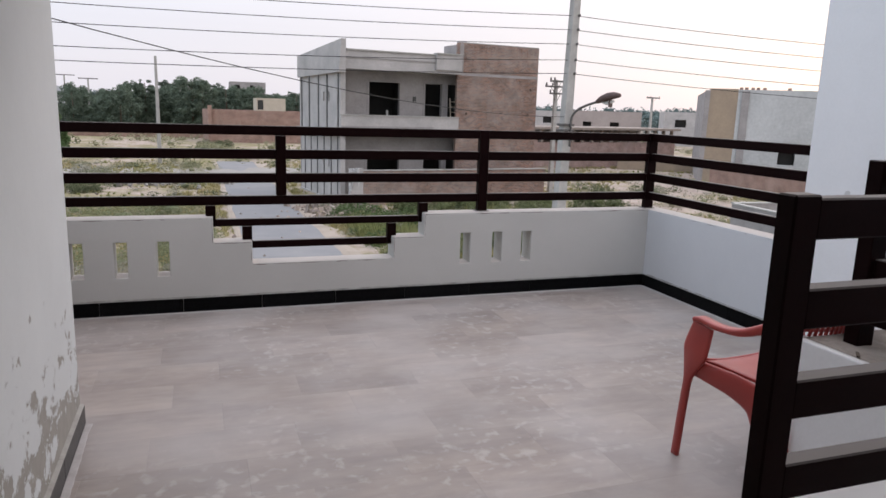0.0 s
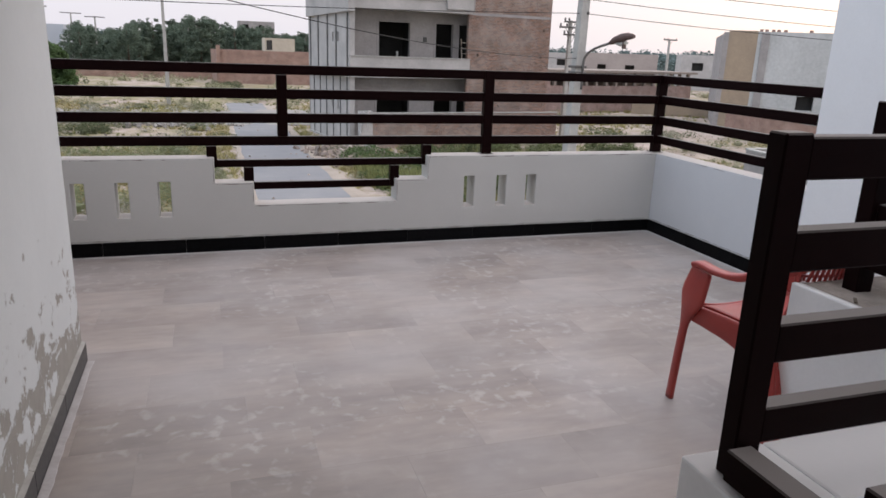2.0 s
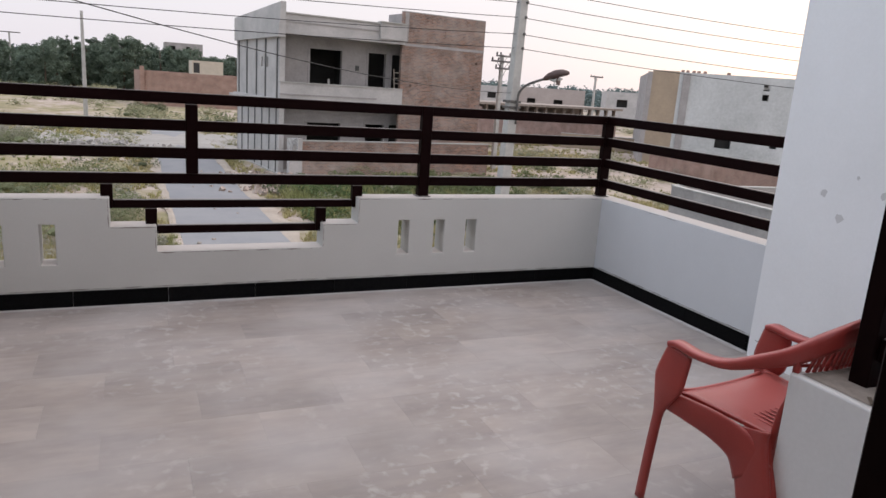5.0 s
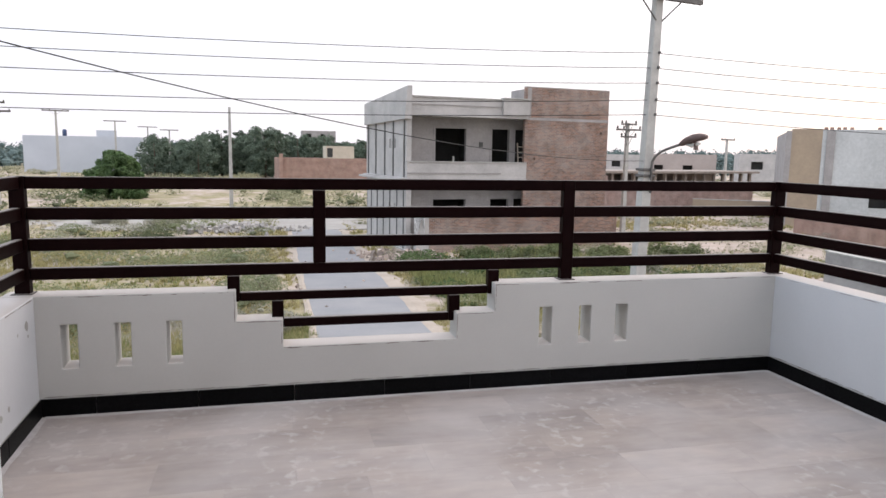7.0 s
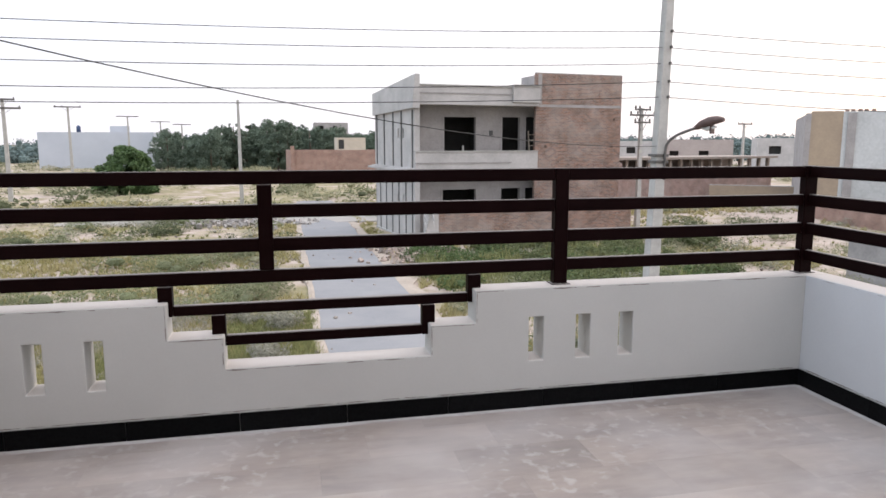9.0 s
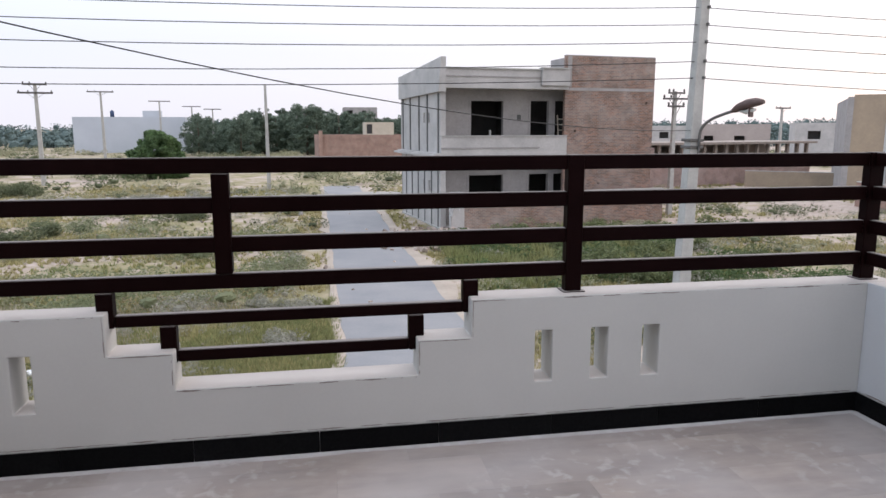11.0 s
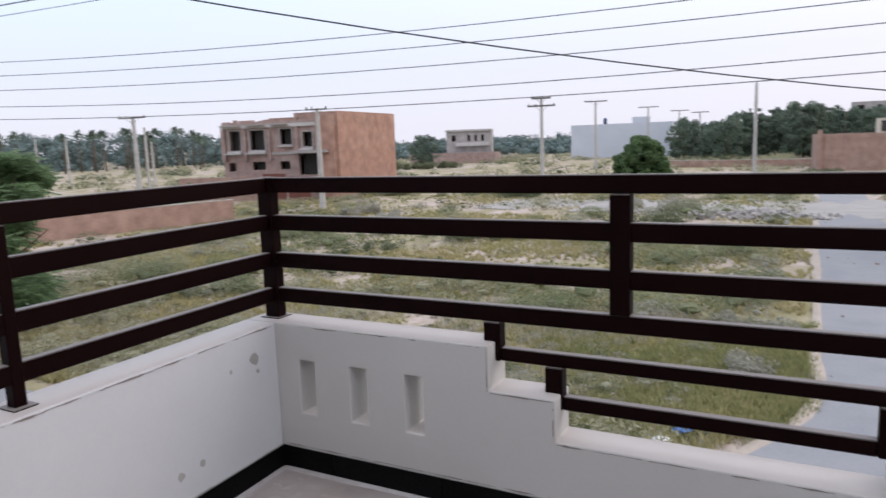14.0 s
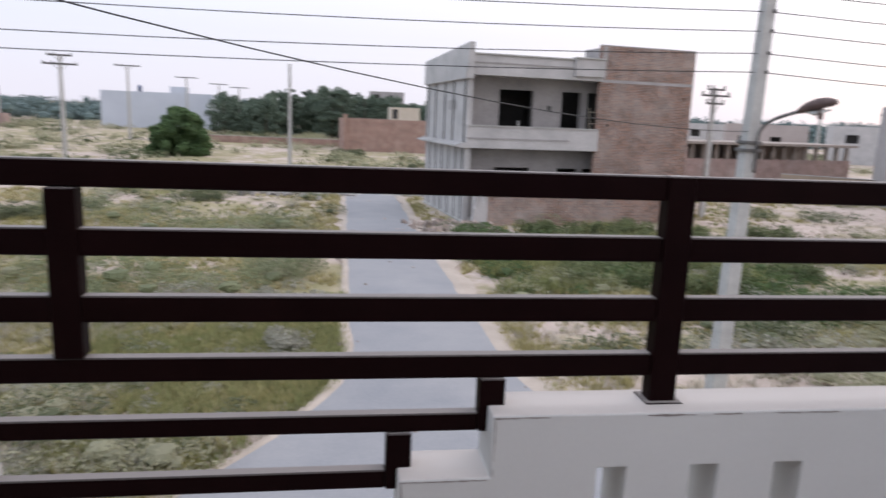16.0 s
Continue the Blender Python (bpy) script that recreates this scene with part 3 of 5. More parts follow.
for x0, x1, z0, z1 in ((-0.126, -0.040, 0.756, 1.480), (5.216, 5.305, 0.756, 1.480), (3.447, 3.535, 0.756, 1.4785), (1.673, 1.754, 0.918, 1.402), (1.118, 1.195, 0.670, 0.842), (2.895, 2.975, 0.670, 0.842), (1.398, 1.474, 0.485, 0.669), (2.611, 2.689, 0.485, 0.669)):
    bar("post", front, x0, 0.078, z0, x1, 0.142, z1)
for x in (-0.083, 5.26, 3.491):
    bar("base_plate", front, x - 0.06, 0.06, 0.757, x + 0.06, 0.16, 0.762, 0.001)

left = thing("railing", pose(0, 0, 0), "dark brown painted steel railing on the side parapet", "railing", "terrace railings")
for z0, z1 in RAILS:
    bar("rail", left, -0.106, -1.998, z0, -0.062, 0.077, z1)
bar("post", left, -0.11, -1.278, 0.757, -0.058, -1.232, 1.402)
bar("base_plate", left, -0.13, -1.30, 0.757, -0.03, -1.21, 0.762, 0.001)

right = thing("railing", pose(0, 0, 0), "dark brown painted steel railing on the side parapet", "railing", "terrace railings")
for z0, z1 in RAILS:
    bar("rail", right, 5.238, -1.898, z0, 5.282, 0.077, z1)

stair_a = thing("stair_railing", pose(0, 0, 0), "dark brown steel railing beside the stair opening", "railing", "stair railings")
for z0, z1 in RAILS:
    low = 0.055 * max(0.0, 1.25 - z1)
    bar("rail", stair_a, 2.252, -4.70, z0 + 0.012 - low, 3.565, -4.65, z1 + 0.022 - low)
bar("post", stair_a, 2.184, -4.705, KZ, 2.252, -4.655, 1.508)
bar("post", stair_a, 3.565, -4.71, KZ, 3.65, -4.64, 1.508)
bar("rail", stair_a, 2.16, -4.98, KZ + 0.01, 2.225, -4.706, KZ + 0.085)
bar("newel", stair_a, 2.19, -5.12, KZ, 2.30, -5.0, 0.94)
stair_b = thing("stair_railing", pose(0, 0, 0), "dark brown steel railing beside the stair opening", "railing", "stair railings")
bar("post", stair_b, 3.567, -3.76, KZ, 3.652, -3.69, 1.508)
for z0, z1 in RAILS:
    bar("rail", stair_b, 3.653, -3.75, z0 + 0.014, 5.137, -3.70, z1 + 0.024)
    bar("rail", stair_b, 3.59, -4.639, z0 + 0.014, 3.64, -3.761, z1 + 0.024)

# rubble on the low wall by the stair
for i in range(14):
    bm = bmesh.new()
    r = random.uniform(0.008, 0.03)
    bmesh.ops.create_icosphere(bm, subdivisions=1, radius=r)
    for v in bm.verts:
        v.co *= random.uniform(0.65, 1.2)
    p = part("cement_crumb", bm, CEMENT, None, "", pose(random.uniform(2.17, 2.35), random.uniform(-5.3, -4.80), KZ + r * 0.5, 0, 0, random.uniform(0, 360)))
    tagged(p, "broken grey cement crumb on the low wall", "rubble", "crumbs by the stair")
for x, y in ((3.48, -3.84), (3.49, -4.0), (3.5, -4.2), (3.47, -4.35)):
    bm = bmesh.new()
    box(bm, -0.03, -0.006, 0, 0.03, 0.006, 0.004)
    p = part("dry_twig", bm, BARK, None, "", pose(x, y, KZ + 0.006, 0, 0, random.uniform(20, 70)))
    tagged(p, "short dry brown twig lying loose", "twig", "twigs")

# ---- red plastic chair ----
chair = thing("plastic_chair", pose(3.63, -3.33, 0.0, 0, 0, 6) @ Matrix.Diagonal((1, 1, 1.035, 1)), "red moulded plastic armchair standing against the low wall", "chair")


def lerp_path(pts, n=14):
    """Smooth curve through a few points."""
    pts = [Vector(p) for p in pts]
    out = []
    for i in range(len(pts) - 1):
        p0, p1, p2, p3 = pts[max(i - 1, 0)], pts[i], pts[i + 1], pts[min(i + 2, len(pts) - 1)]
        for k in range(n):
            t = k / n
            out.append(0.5 * ((2 * p1) + (p2 - p0) * t + (2 * p0 - 5 * p1 + 4 * p2 - p3) * t * t + (3 * p1 - p0 - 3 * p2 + p3) * t ** 3))
    out.append(pts[-1])
    return out


bm = bmesh.new()
N = 12
SZ = 0.47
for layer in (0, 1):
    g = []
    for i in range(N + 1):
        u = i / N * 2 - 1
        row = []
        for j in range(N + 1):
            v = j / N * 2 - 1
            hw = 0.250 + 0.034 * v
            z = SZ + 0.022 * u * u + 0.012 * v - 0.05 * max(0, v - 0.75) - 0.012 * layer
            row.append(bm.verts.new((u * hw, 0.205 * v + 0.02 - 0.02 * u * u * max(0, v), z)))
        g.append(row)
    for i in range(N):
        for j in range(N):
            q = (g[i][j], g[i + 1][j], g[i + 1][j + 1], g[i][j + 1])
            bm.faces.new(q if layer == 0 else q[::-1]).smooth = True
    if layer == 0:
        top = g
    else:
        loop_t = [top[i][0] for i in range(N + 1)] + [top[N][j] for j in range(1, N + 1)] + [top[i][N] for i in range(N - 1, -1, -1)] + [top[0][j] for j in range(N - 1, 0, -1)]
        loop_b = [g[i][0] for i in range(N + 1)] + [g[N][j] for j in range(1, N + 1)] + [g[i][N] for i in range(N - 1, -1, -1)] + [g[0][j] for j in range(N - 1, 0, -1)]
        for k in range(len(loop_t)):
            k2 = (k + 1) % len(loop_t)
            bm.faces.new((loop_t[k], loop_b[k], loop_b[k2], loop_t[k2]))
seat = part("seat", bm, RED, chair)
for i in range(9):
    part("seat_rib", boxes((-0.13 + i * 0.032, -0.17, 0.0, -0.118 + i * 0.032, -0.03, 0.003), bevel=0.001), RED, seat, "", pose(0, 0, SZ + 0.0))
for s in (-1, 1):
    # front leg rising to the arm
    p = lerp_path([(s * 0.325, 0.275, 0.0), (s * 0.323, 0.257, 0.25), (s * 0.320, 0.240, 0.43), (s * 0.318, 0.215, 0.55), (s * 0.306, 0.192, 0.672)], 6)
    n = len(p)
    half = [0.021 + 0.056 * min(1, max(0, (i / n - 0.42) / 0.25)) - 0.018 * max(0, i / n - 0.75) * 4 for i in range(n)]
    part("leg", ribbon(p, half, 0.012, (s, 0.1, 0)), RED, chair)
    # rear leg, a wide folded channel that carries on up into the back
    p = lerp_path([(s * 0.272, -0.235, 0.0), (s * 0.256, -0.19, 0.24), (s * 0.238, -0.12, 0.42), (s * 0.230, -0.105, 0.470)], 6)
    n = len(p)
    rear_leg = part("leg", ribbon(p, [0.068 + 0.036 * i / n for i in range(n)], 0.014, (s, 0.15, 0)), RED, chair)
    p2 = [q + Vector((-s * 0.035, -0.072, 0)) for q in p]
    part("leg_flange", ribbon(p2, [0.034 + 0.016 * i / n for i in range(n)], 0.010, (0.15 * s, 1, 0)), RED, rear_leg)
    # arm that sweeps round into the back
    p = lerp_path([(s * 0.302, 0.240, 0.684), (s * 0.303, 0.205, 0.692), (s * 0.300, 0.11, 0.682), (s * 0.288, -0.01, 0.692), (s * 0.255, -0.12, 0.738), (s * 0.205, -0.21, 0.785), (s * 0.12, -0.275, 0.845), (s * 0.03, -0.300, 0.872), (0, -0.302, 0.875)], 5)
    n = len(p)
    part("armrest", ribbon(p, [0.031 - 0.042 * max(0, i / n - 0.4) for i in range(n)], [0.012 + 0.055 * max(0, i / n - 0.3) for i in range(n)]), RED, chair)
    # arched apron under the seat
    p = lerp_path([(s * 0.302, 0.225, 0.455), (s * 0.290, 0.13, 0.448), (s * 0.268, 0.0, 0.432), (s * 0.250, -0.10, 0.395), (s * 0.246, -0.165, 0.32)], 5)
    n = len(p)
    part("apron", ribbon(p, [0.040 + 0.055 * (i / n) ** 1.6 for i in range(n)], 0.013, (s, 0, 0)), RED, chair)
    # back upright
    p = lerp_path([(s * 0.195, -0.185, 0.40), (s * 0.192, -0.195, 0.55), (s * 0.190, -0.222, 0.66), (s * 0.192, -0.222, 0.785)], 5)
    part("back_upright", ribbon(p, 0.022, 0.011, (0.35 * s, 1, 0)), RED, chair)
part("lower_back_rail", ribbon(lerp_path([(-0.195, -0.195, 0.535), (-0.08, -0.235, 0.53), (0.08, -0.235, 0.53), (0.195, -0.195, 0.535)], 6), 0.016, 0.01, (0, 1, 0)), RED, chair)
for i in range(13):
    x = -0.162 + 0.027 * i
    b = 0.035 * (1 - (x / 0.18) ** 2)
    zt = 0.865 - 2.2 * x * x
    part("back_slat", ribbon(lerp_path([(x, -0.200 - b, 0.535), (x, -0.222 - b, 0.68), (x * 0.97, -0.262 - b, zt)], 4), 0.008, 0.005, (0, 1, 0)), RED, chair)
for i in range(5):
    z = 0.575 + 0.045 * i
    y = -0.205 - (z - 0.535) * 0.13
    part("back_cross_slat", ribbon(lerp_path([(-0.19, y + 0.005, z), (-0.08, y - 0.032, z), (0.08, y - 0.032, z), (0.19, y + 0.005, z)], 4), 0.006, 0.005, (0, 1, 0)), RED, chair)
part("front_lip", ribbon(lerp_path([(-0.255, 0.212, SZ + 0.008), (-0.12, 0.224, SZ - 0.014), (0.12, 0.224, SZ - 0.014), (0.255, 0.212, SZ + 0.008)], 5), 0.02, 0.01, (0, 1, 0)), RED, chair)

# ---- land ----


def on_road(x, y, pad=0.0):
    if 2.7 - pad < x < 6.2 + pad and 5 < y < 62:
        return True
    if -60 < x < 60 and 2.2 - pad < y < 7.2 + pad:
        return True
    if y < 12.5 and y > 5 and 2.7 - (12.3 - y) * 0.52 - pad < x < 6.1 + (12.5 - y) * 0.25 + pad:
        return True
    return False


def road_near(x, y):
    d = min(max(2.3 - x, x - 6.1, 0) if y < 66 else 99, max(2.2 - y, y - 7.2, 0))
    return d


def hgt(x, y):
    k = min(1.0, road_near(x, y) / 4.0)
    far = min(1.0, max(0.0, (math.hypot(x, y) - 70) / 200))
    h = 0.16 * noise.noise(Vector((x * 0.16, y * 0.16, 3))) + 0.10 * noise.noise(Vector((x * 0.45, y * 0.45, 8)))
    return GZ - 0.05 + k * (h + 0.06) + far * 0.8 * (noise.noise(Vector((x * 0.012, y * 0.012, 5))))


def span(a, b, fine_a, fine_b, step, grow=1.18):
    out = list(np.arange(fine_a, fine_b + step, step))
    s = step
    while out[-1] < b:
        s *= grow
        out.append(out[-1] + s)
    s = step
    while out[0] > a:
        s *= grow
        out.insert(0, out[0] - s)
    return out


gx = span(-1600, 1600, -40, 40, 1.0)
gy = span(-400, 2000, 0, 80, 1.0)
verts = [(x, y, hgt(x, y)) for x in gx for y in gy]
ny = len(gy)
faces = [(i * ny + j, (i + 1) * ny + j, (i + 1) * ny + j + 1, i * ny + j + 1) for i in range(len(gx) - 1) for j in range(ny - 1)]
ground = part("ground", (verts, [], faces), GROUNDM)
for p in ground.data.polygons:
    p.use_smooth = True
tagged(ground, "sandy waste ground with dry grass and scrub", "ground", kind="structure")


def strip(name, left_edge, right_edge, material, z, label, category):
    """A made-up surface between two edges, with ragged sides and a real edge step."""
    bm = bmesh.new()
    rows = []
    for (a, b) in zip(left_edge, right_edge):
        a, b = Vector((*a, z)), Vector((*b, z))
        rows.append([bm.verts.new(c) for c in (a - Vector((0, 0, 0.12)), a, a.lerp(b, 0.5) + Vector((0, 0, 0.03)), b, b - Vector((0, 0, 0.12)))])
    for r, q in zip(rows, rows[1:]):
        for k in range(4):
            bm.faces.new((r[k], r[k + 1], q[k + 1], q[k]))
    bmesh.ops.recalc_face_normals(bm, faces=bm.faces)
    return tagged(part(name, bm, material), label, category, kind="structure")


def rag(y, s):
    return 0.16 * noise.noise(Vector((y * 0.45, s, 2))) + 0.07 * noise.noise(Vector((y * 1.7, s, 4)))


ys = [7.0, 7.6, 8.2, 8.8] + [9.5 + 0.8 * i for i in range(70)]
edge = lambda y, s: (2.72 - max(0, 12.3 - y) ** 1.15 * 0.42 + 0.8 * rag(y, 1)) if s < 0 else (6.0 + max(0, 30 - y) * 0.012 + max(0, 12.6 - y) ** 1.2 * 0.14 + rag(y, 6))
strip("road", [(edge(y, -1), y) for y in ys], [(edge(y, 1), y) for y in ys], ROADM, GZ + 0.03, "worn grey asphalt lane running past the unfinished house", "road")
strip("verge", [(6.02 + rag(y, 9), y) for y in ys], [(6.5 + 1.6 * abs(noise.noise(Vector((y * 0.22, 5, 5)))) + 0.5 * rag(y * 3, 5) + max(0, (16 - y)) * 0.12, y) for y in ys], SANDM, GZ + 0.006, "bare sandy verge beside the lane", "verge")
strip("verge", [(edge(y, -1) - 0.22 - 0.55 * abs(noise.noise(Vector((y * 0.35, 15, 5)))) + 0.5 * rag(y * 3, 7), y) for y in ys], [(edge(y, -1) + 0.04, y) for y in ys], SANDM, GZ + 0.016, "bare sandy verge beside the lane", "verge")
xs = [-90 + 2 * i for i in range(91)]
strip("road", [(x, 2.2 + rag(x, 3)) for x in xs][::-1], [(x, 6.9 + rag(x, 5)) for x in xs][::-1], ROADM, GZ + 0.028, "worn grey asphalt street below the terrace", "road")
xs = [-22 + 1.5 * i for i in range(28)]
strip("gravel_crossing", [(x, 45.5 + 0.05 * (x - 4) ** 2 * 0.1 + 1.5 * noise.noise(Vector((x * 0.2, 1, 1)))) for x in xs][::-1], [(x, 57.5 + 2.0 * noise.noise(Vector((x * 0.2, 9, 1)))) for x in xs][::-1], mat("pale_gravel", (0.34, 0.32, 0.29), (0.27, 0.255, 0.235), 0.7, 0.95, 0.4, 9), GZ + 0.045, "pale gravel crossing of two tracks", "track")
xs = [-60 + 2 * i for i in range(22)]
strip("gravel_crossing", [(x, 55 - (x + 18) * 0.95 + 0.8 * noise.noise(Vector((x * 0.2, 2, 1)))) for x in xs][::-1], [(x, 59 - (x + 18) * 0.95 + noise.noise(Vector((x * 0.2, 3, 1)))) for x in xs][::-1], SANDM, GZ + 0.04, "pale earth track across the waste ground", "track")

xs = [-70 + 1.5 * i for i in range(37)]
strip("drain_channel", [(x, 6.12 + 0.3 * rag(x, 2)) for x in xs][::-1], [(x, 6.80) for x in xs][::-1], DRAIN, GZ + 0.065, "dark wet drain channel along the street", "drain")
for y, x0, x1 in ((6.87, -70, -16), (12.8, -62, -34)):
    for k in range(int((x1 - x0) / 3)):
        kerb = part("kerb", boxes((x0 + 3 * k, y - 0.09, GZ - 0.2, x0 + 3 * k + 2.97, y + 0.09, GZ + 0.16), bevel=0.02), WHITE)
        tagged(kerb, "white-painted concrete kerb beside the street", "kerb", kind="structure")

# ---- scrub, grass, leaves ----


def leaf_cloud(centres, n, size, seed, slim=0.45):
    """Many small bent leaves scattered through overlapping lumps (x, y, z, rx, ry, rz)."""
    r = np.random.RandomState(seed)
    c = np.array(centres, float)
    w = (c[:, 3] * c[:, 4] * c[:, 5]) ** 0.66
    idx = r.choice(len(c), n, p=w / w.sum())
    d = r.normal(size=(n, 3))
    d /= np.linalg.norm(d, axis=1)[:, None]
    rad = r.uniform(0.45, 1.08, n) ** 0.6
    pos = c[idx, :3] + d * c[idx, 3:] * rad[:, None]
    u = r.normal(size=(n, 3))
    u[:, 2] *= 0.6
    u /= np.linalg.norm(u, axis=1)[:, None]
    t = np.cross(u, r.normal(size=(n, 3)))
    t /= np.linalg.norm(t, axis=1)[:, None] + 1e-9
    s = size * r.uniform(0.6, 1.4, n)[:, None]
    a, b, e, f = pos - u * s, pos + t * s * slim, pos + u * s, pos - t * s * slim
    v = np.stack([a, b, e, f], 1).reshape(-1, 3)
    return v.tolist(), [], np.arange(4 * n).reshape(-1, 4).tolist()


def with_cores(cloud, centres, k=0.72, seed=1):
    """Adds lumpy inner bodies to a leaf cloud, so that no light shows through the middle of a clump."""
    r = np.random.RandomState(seed)
    v, e, f = cloud
    ring = [(math.cos(a), math.sin(a)) for a in np.arange(7) * 6.2832 / 7]
    for cx, cy, cz, rx, ry, rz in centres:
        o = len(v)
        for el in (-0.9, -0.1, 0.65):
            for ca, sa in ring:
                j = k * r.uniform(0.75, 1.1) * math.cos(el)
                v.append([cx + rx * j * ca, cy + ry * j * sa, cz + rz * k * math.sin(el) * r.uniform(0.85, 1.1)])
        v.append([cx, cy, cz + rz * k * 0.95])
        for b in (0, 7):
            for i in range(7):
                f.append([o + b + i, o + b + (i + 1) % 7, o + b + 7 + (i + 1) % 7, o + b + 7 + i])
        for i in range(7):
            f.append([o + 14 + i, o + 14 + (i + 1) % 7, o + 21])
    return v, e, f


def tufts(n, area, blades, h0, h1, lean, seed, mask, width=0.02, pad=0.4, bias=0.0):
    r = np.random.RandomState(seed)
    v, f = [], []
    k = 0
    tries = 0
    while k < n and tries < n * 12:
        tries += 1
        x, y = area(r)
        if on_road(x, y, pad) or (-5 < x < 6 and y < 1) or inside_lot(x, y):
            continue
        if noise.noise(Vector((x * 0.11, y * 0.11, mask))) + 0.5 * noise.noise(Vector((x * 0.4, y * 0.4, mask))) + bias < r.uniform(-0.05, 0.22):
            continue
        k += 1
        z = hgt(x, y) - 0.03
        sz = r.uniform(h0, h1)
        for i in range(blades):
            a = r.uniform(0, 6.28)
            dx, dy = math.cos(a), math.sin(a)
            s = r.uniform(0.5, 1.0) * sz
            bx, by = x + dx * sz * 0.35 * r.uniform(0, 1), y + dy * sz * 0.35 * r.uniform(0, 1)
            ww = width * r.uniform(0.7, 1.5) * (1 + y / 40)
            o = len(v)
            v += [(bx - dy * ww, by + dx * ww, z), (bx + dy * ww, by - dx * ww, z), (bx + dx * lean * s, by + dy * lean * s, z + s)]
            f.append((o, o + 1, o + 2))
    return v, [], f


def inside_lot(x, y):
    a = radians(7.5)
    s = (x - 8.75) * math.cos(a) + (y - 34.45) * math.sin(a)
    d = -(x - 8.75) * math.sin(a) + (y - 34.45) * math.cos(a)
    return -0.5 < s < 14.2 and -1.2 < d < 9.5


def near_fan(r):
    y = 7.5 + 60 * r.uniform(0, 1) ** 1.9
    return r.uniform(-1, 1) * (16 + y * 0.95) - 3, y


tagged(part("grass", tufts(26000, near_fan, 11, 0.10, 0.34, 0.55, 5, 4.0), GRASS), "dry yellow-green grass tufts on the waste ground", "grass", kind="stuff")

verge_fan = lambda r: (r.uniform(-15, 3.5), 7.8 + 30 * r.uniform(0, 1) ** 1.5)
tagged(part("grass", tufts(8000, verge_fan, 11, 0.06, 0.22, 0.6, 61, 71.0, 0.016, 0.15, -0.02), GRASS), "short yellow-green grass along the road", "grass", kind="stuff")
close_fan = lambda r: (r.uniform(-26, 14), 7.6 + 11 * r.uniform(0, 1) ** 1.3)
tagged(part("grass", tufts(9000, close_fan, 10, 0.07, 0.26, 0.5, 15, 44.0, 0.012), GRASS), "short dry grass near the street", "grass", kind="stuff")


def scrub_clumps(n, seed, mask, area, size0, size1, leaf, per):
    r = np.random.RandomState(seed)
    cs = []
    tries = 0
    while len(cs) < n and tries < n * 30:
        tries += 1
        x, y = area(r)
        if on_road(x, y, 0.8) or inside_lot(x, y) or (-5 < x < 6 and y < 1):
            continue
        if noise.noise(Vector((x * 0.09, y * 0.09, mask))) < r.uniform(-0.1, 0.35):
            continue
        s = r.uniform(size0, size1)
        cs.append((x, y, hgt(x, y) + s * 0.22, s, s, s * 0.5))
    return with_cores(leaf_cloud(cs, per * len(cs), leaf, seed, 0.35), cs, 0.3, seed)


tagged(part("scrub", scrub_clumps(520, 11, 12.0, near_fan, 0.35, 1.1, 0.05, 380), SCRUB), "grey-green low scrub bushes on sandy ground", "scrub", kind="stuff")
tagged(part("thicket", scrub_clumps(70, 31, 52.0, lambda r: (r.uniform(-32, 1), r.uniform(16, 48)), 0.6, 1.5, 0.055, 900), leafy(mat("olive_thicket_leaves", (0.26, 0.275, 0.15), (0.17, 0.20, 0.11), 0.3, 0.75, 0, 4, island=0.2))), "olive green thickets among the dry grass", "bushes", kind="stuff")
mid_fan = lambda r: (r.uniform(-1, 1) * 46 - 6, 10 + 52 * r.uniform(0, 1) ** 1.25)
tagged(part("shrubs", scrub_clumps(330, 41, 81.0, mid_fan, 0.3, 0.95, 0.06, 260), SHRUB_DARK), "dark green low shrubs scattered over the waste ground", "shrubs", kind="stuff")
tagged(part("shrubs", scrub_clumps(190, 43, 95.0, mid_fan, 0.3, 0.85, 0.055, 280), SHRUB_SAGE), "pale sage-grey dry shrubs on sandy ground", "shrubs", kind="stuff")
corner_fan = lambda r: (r.uniform(-13, 3.2), 7.3 + 12 * r.uniform(0, 1) ** 1.2)
tagged(part("grass", tufts(6500, corner_fan, 9, 0.10, 0.30, 0.5, 91, 23.0, 0.014, 0.1, 0.0), GRASS_GREEN), "fresh green grass along the street corner", "grass", kind="stuff")
tagged(part("grass", tufts(9000, near_fan, 8, 0.10, 0.30, 0.55, 93, 57.0, 0.02), GRASS_GREEN), "green grass patches on the waste ground", "grass", kind="stuff")
tagged(part("herbs", scrub_clumps(240, 51, 73.0, corner_fan, 0.12, 0.34, 0.035, 150), SHRUB_SAGE), "small grey-green herbs among the grass by the street", "herbs", kind="stuff")
tagged(part("herbs", scrub_clumps(200, 53, 29.0, corner_fan, 0.12, 0.38, 0.04, 150), SHRUB_DARK), "small dark green herbs among the grass by the street", "herbs", kind="stuff")
STRAW = leafy(mat("dry_straw", (0.50, 0.45, 0.37), (0.40, 0.36, 0.29), 0.4, 0.85, 0, 5, island=0.2))
tagged(part("dry_grass", tufts(4200, corner_fan, 8, 0.08, 0.34, 0.7, 97, 63.0, 0.010, 0.1, 0.08), STRAW), "dry straw-coloured grass between the green tufts", "grass", kind="stuff")
tagged(part("dry_grass", tufts(6500, near_fan, 8, 0.10, 0.36, 0.7, 99, 37.0, 0.016), STRAW), "dry straw-coloured grass on the waste ground", "grass", kind="stuff")
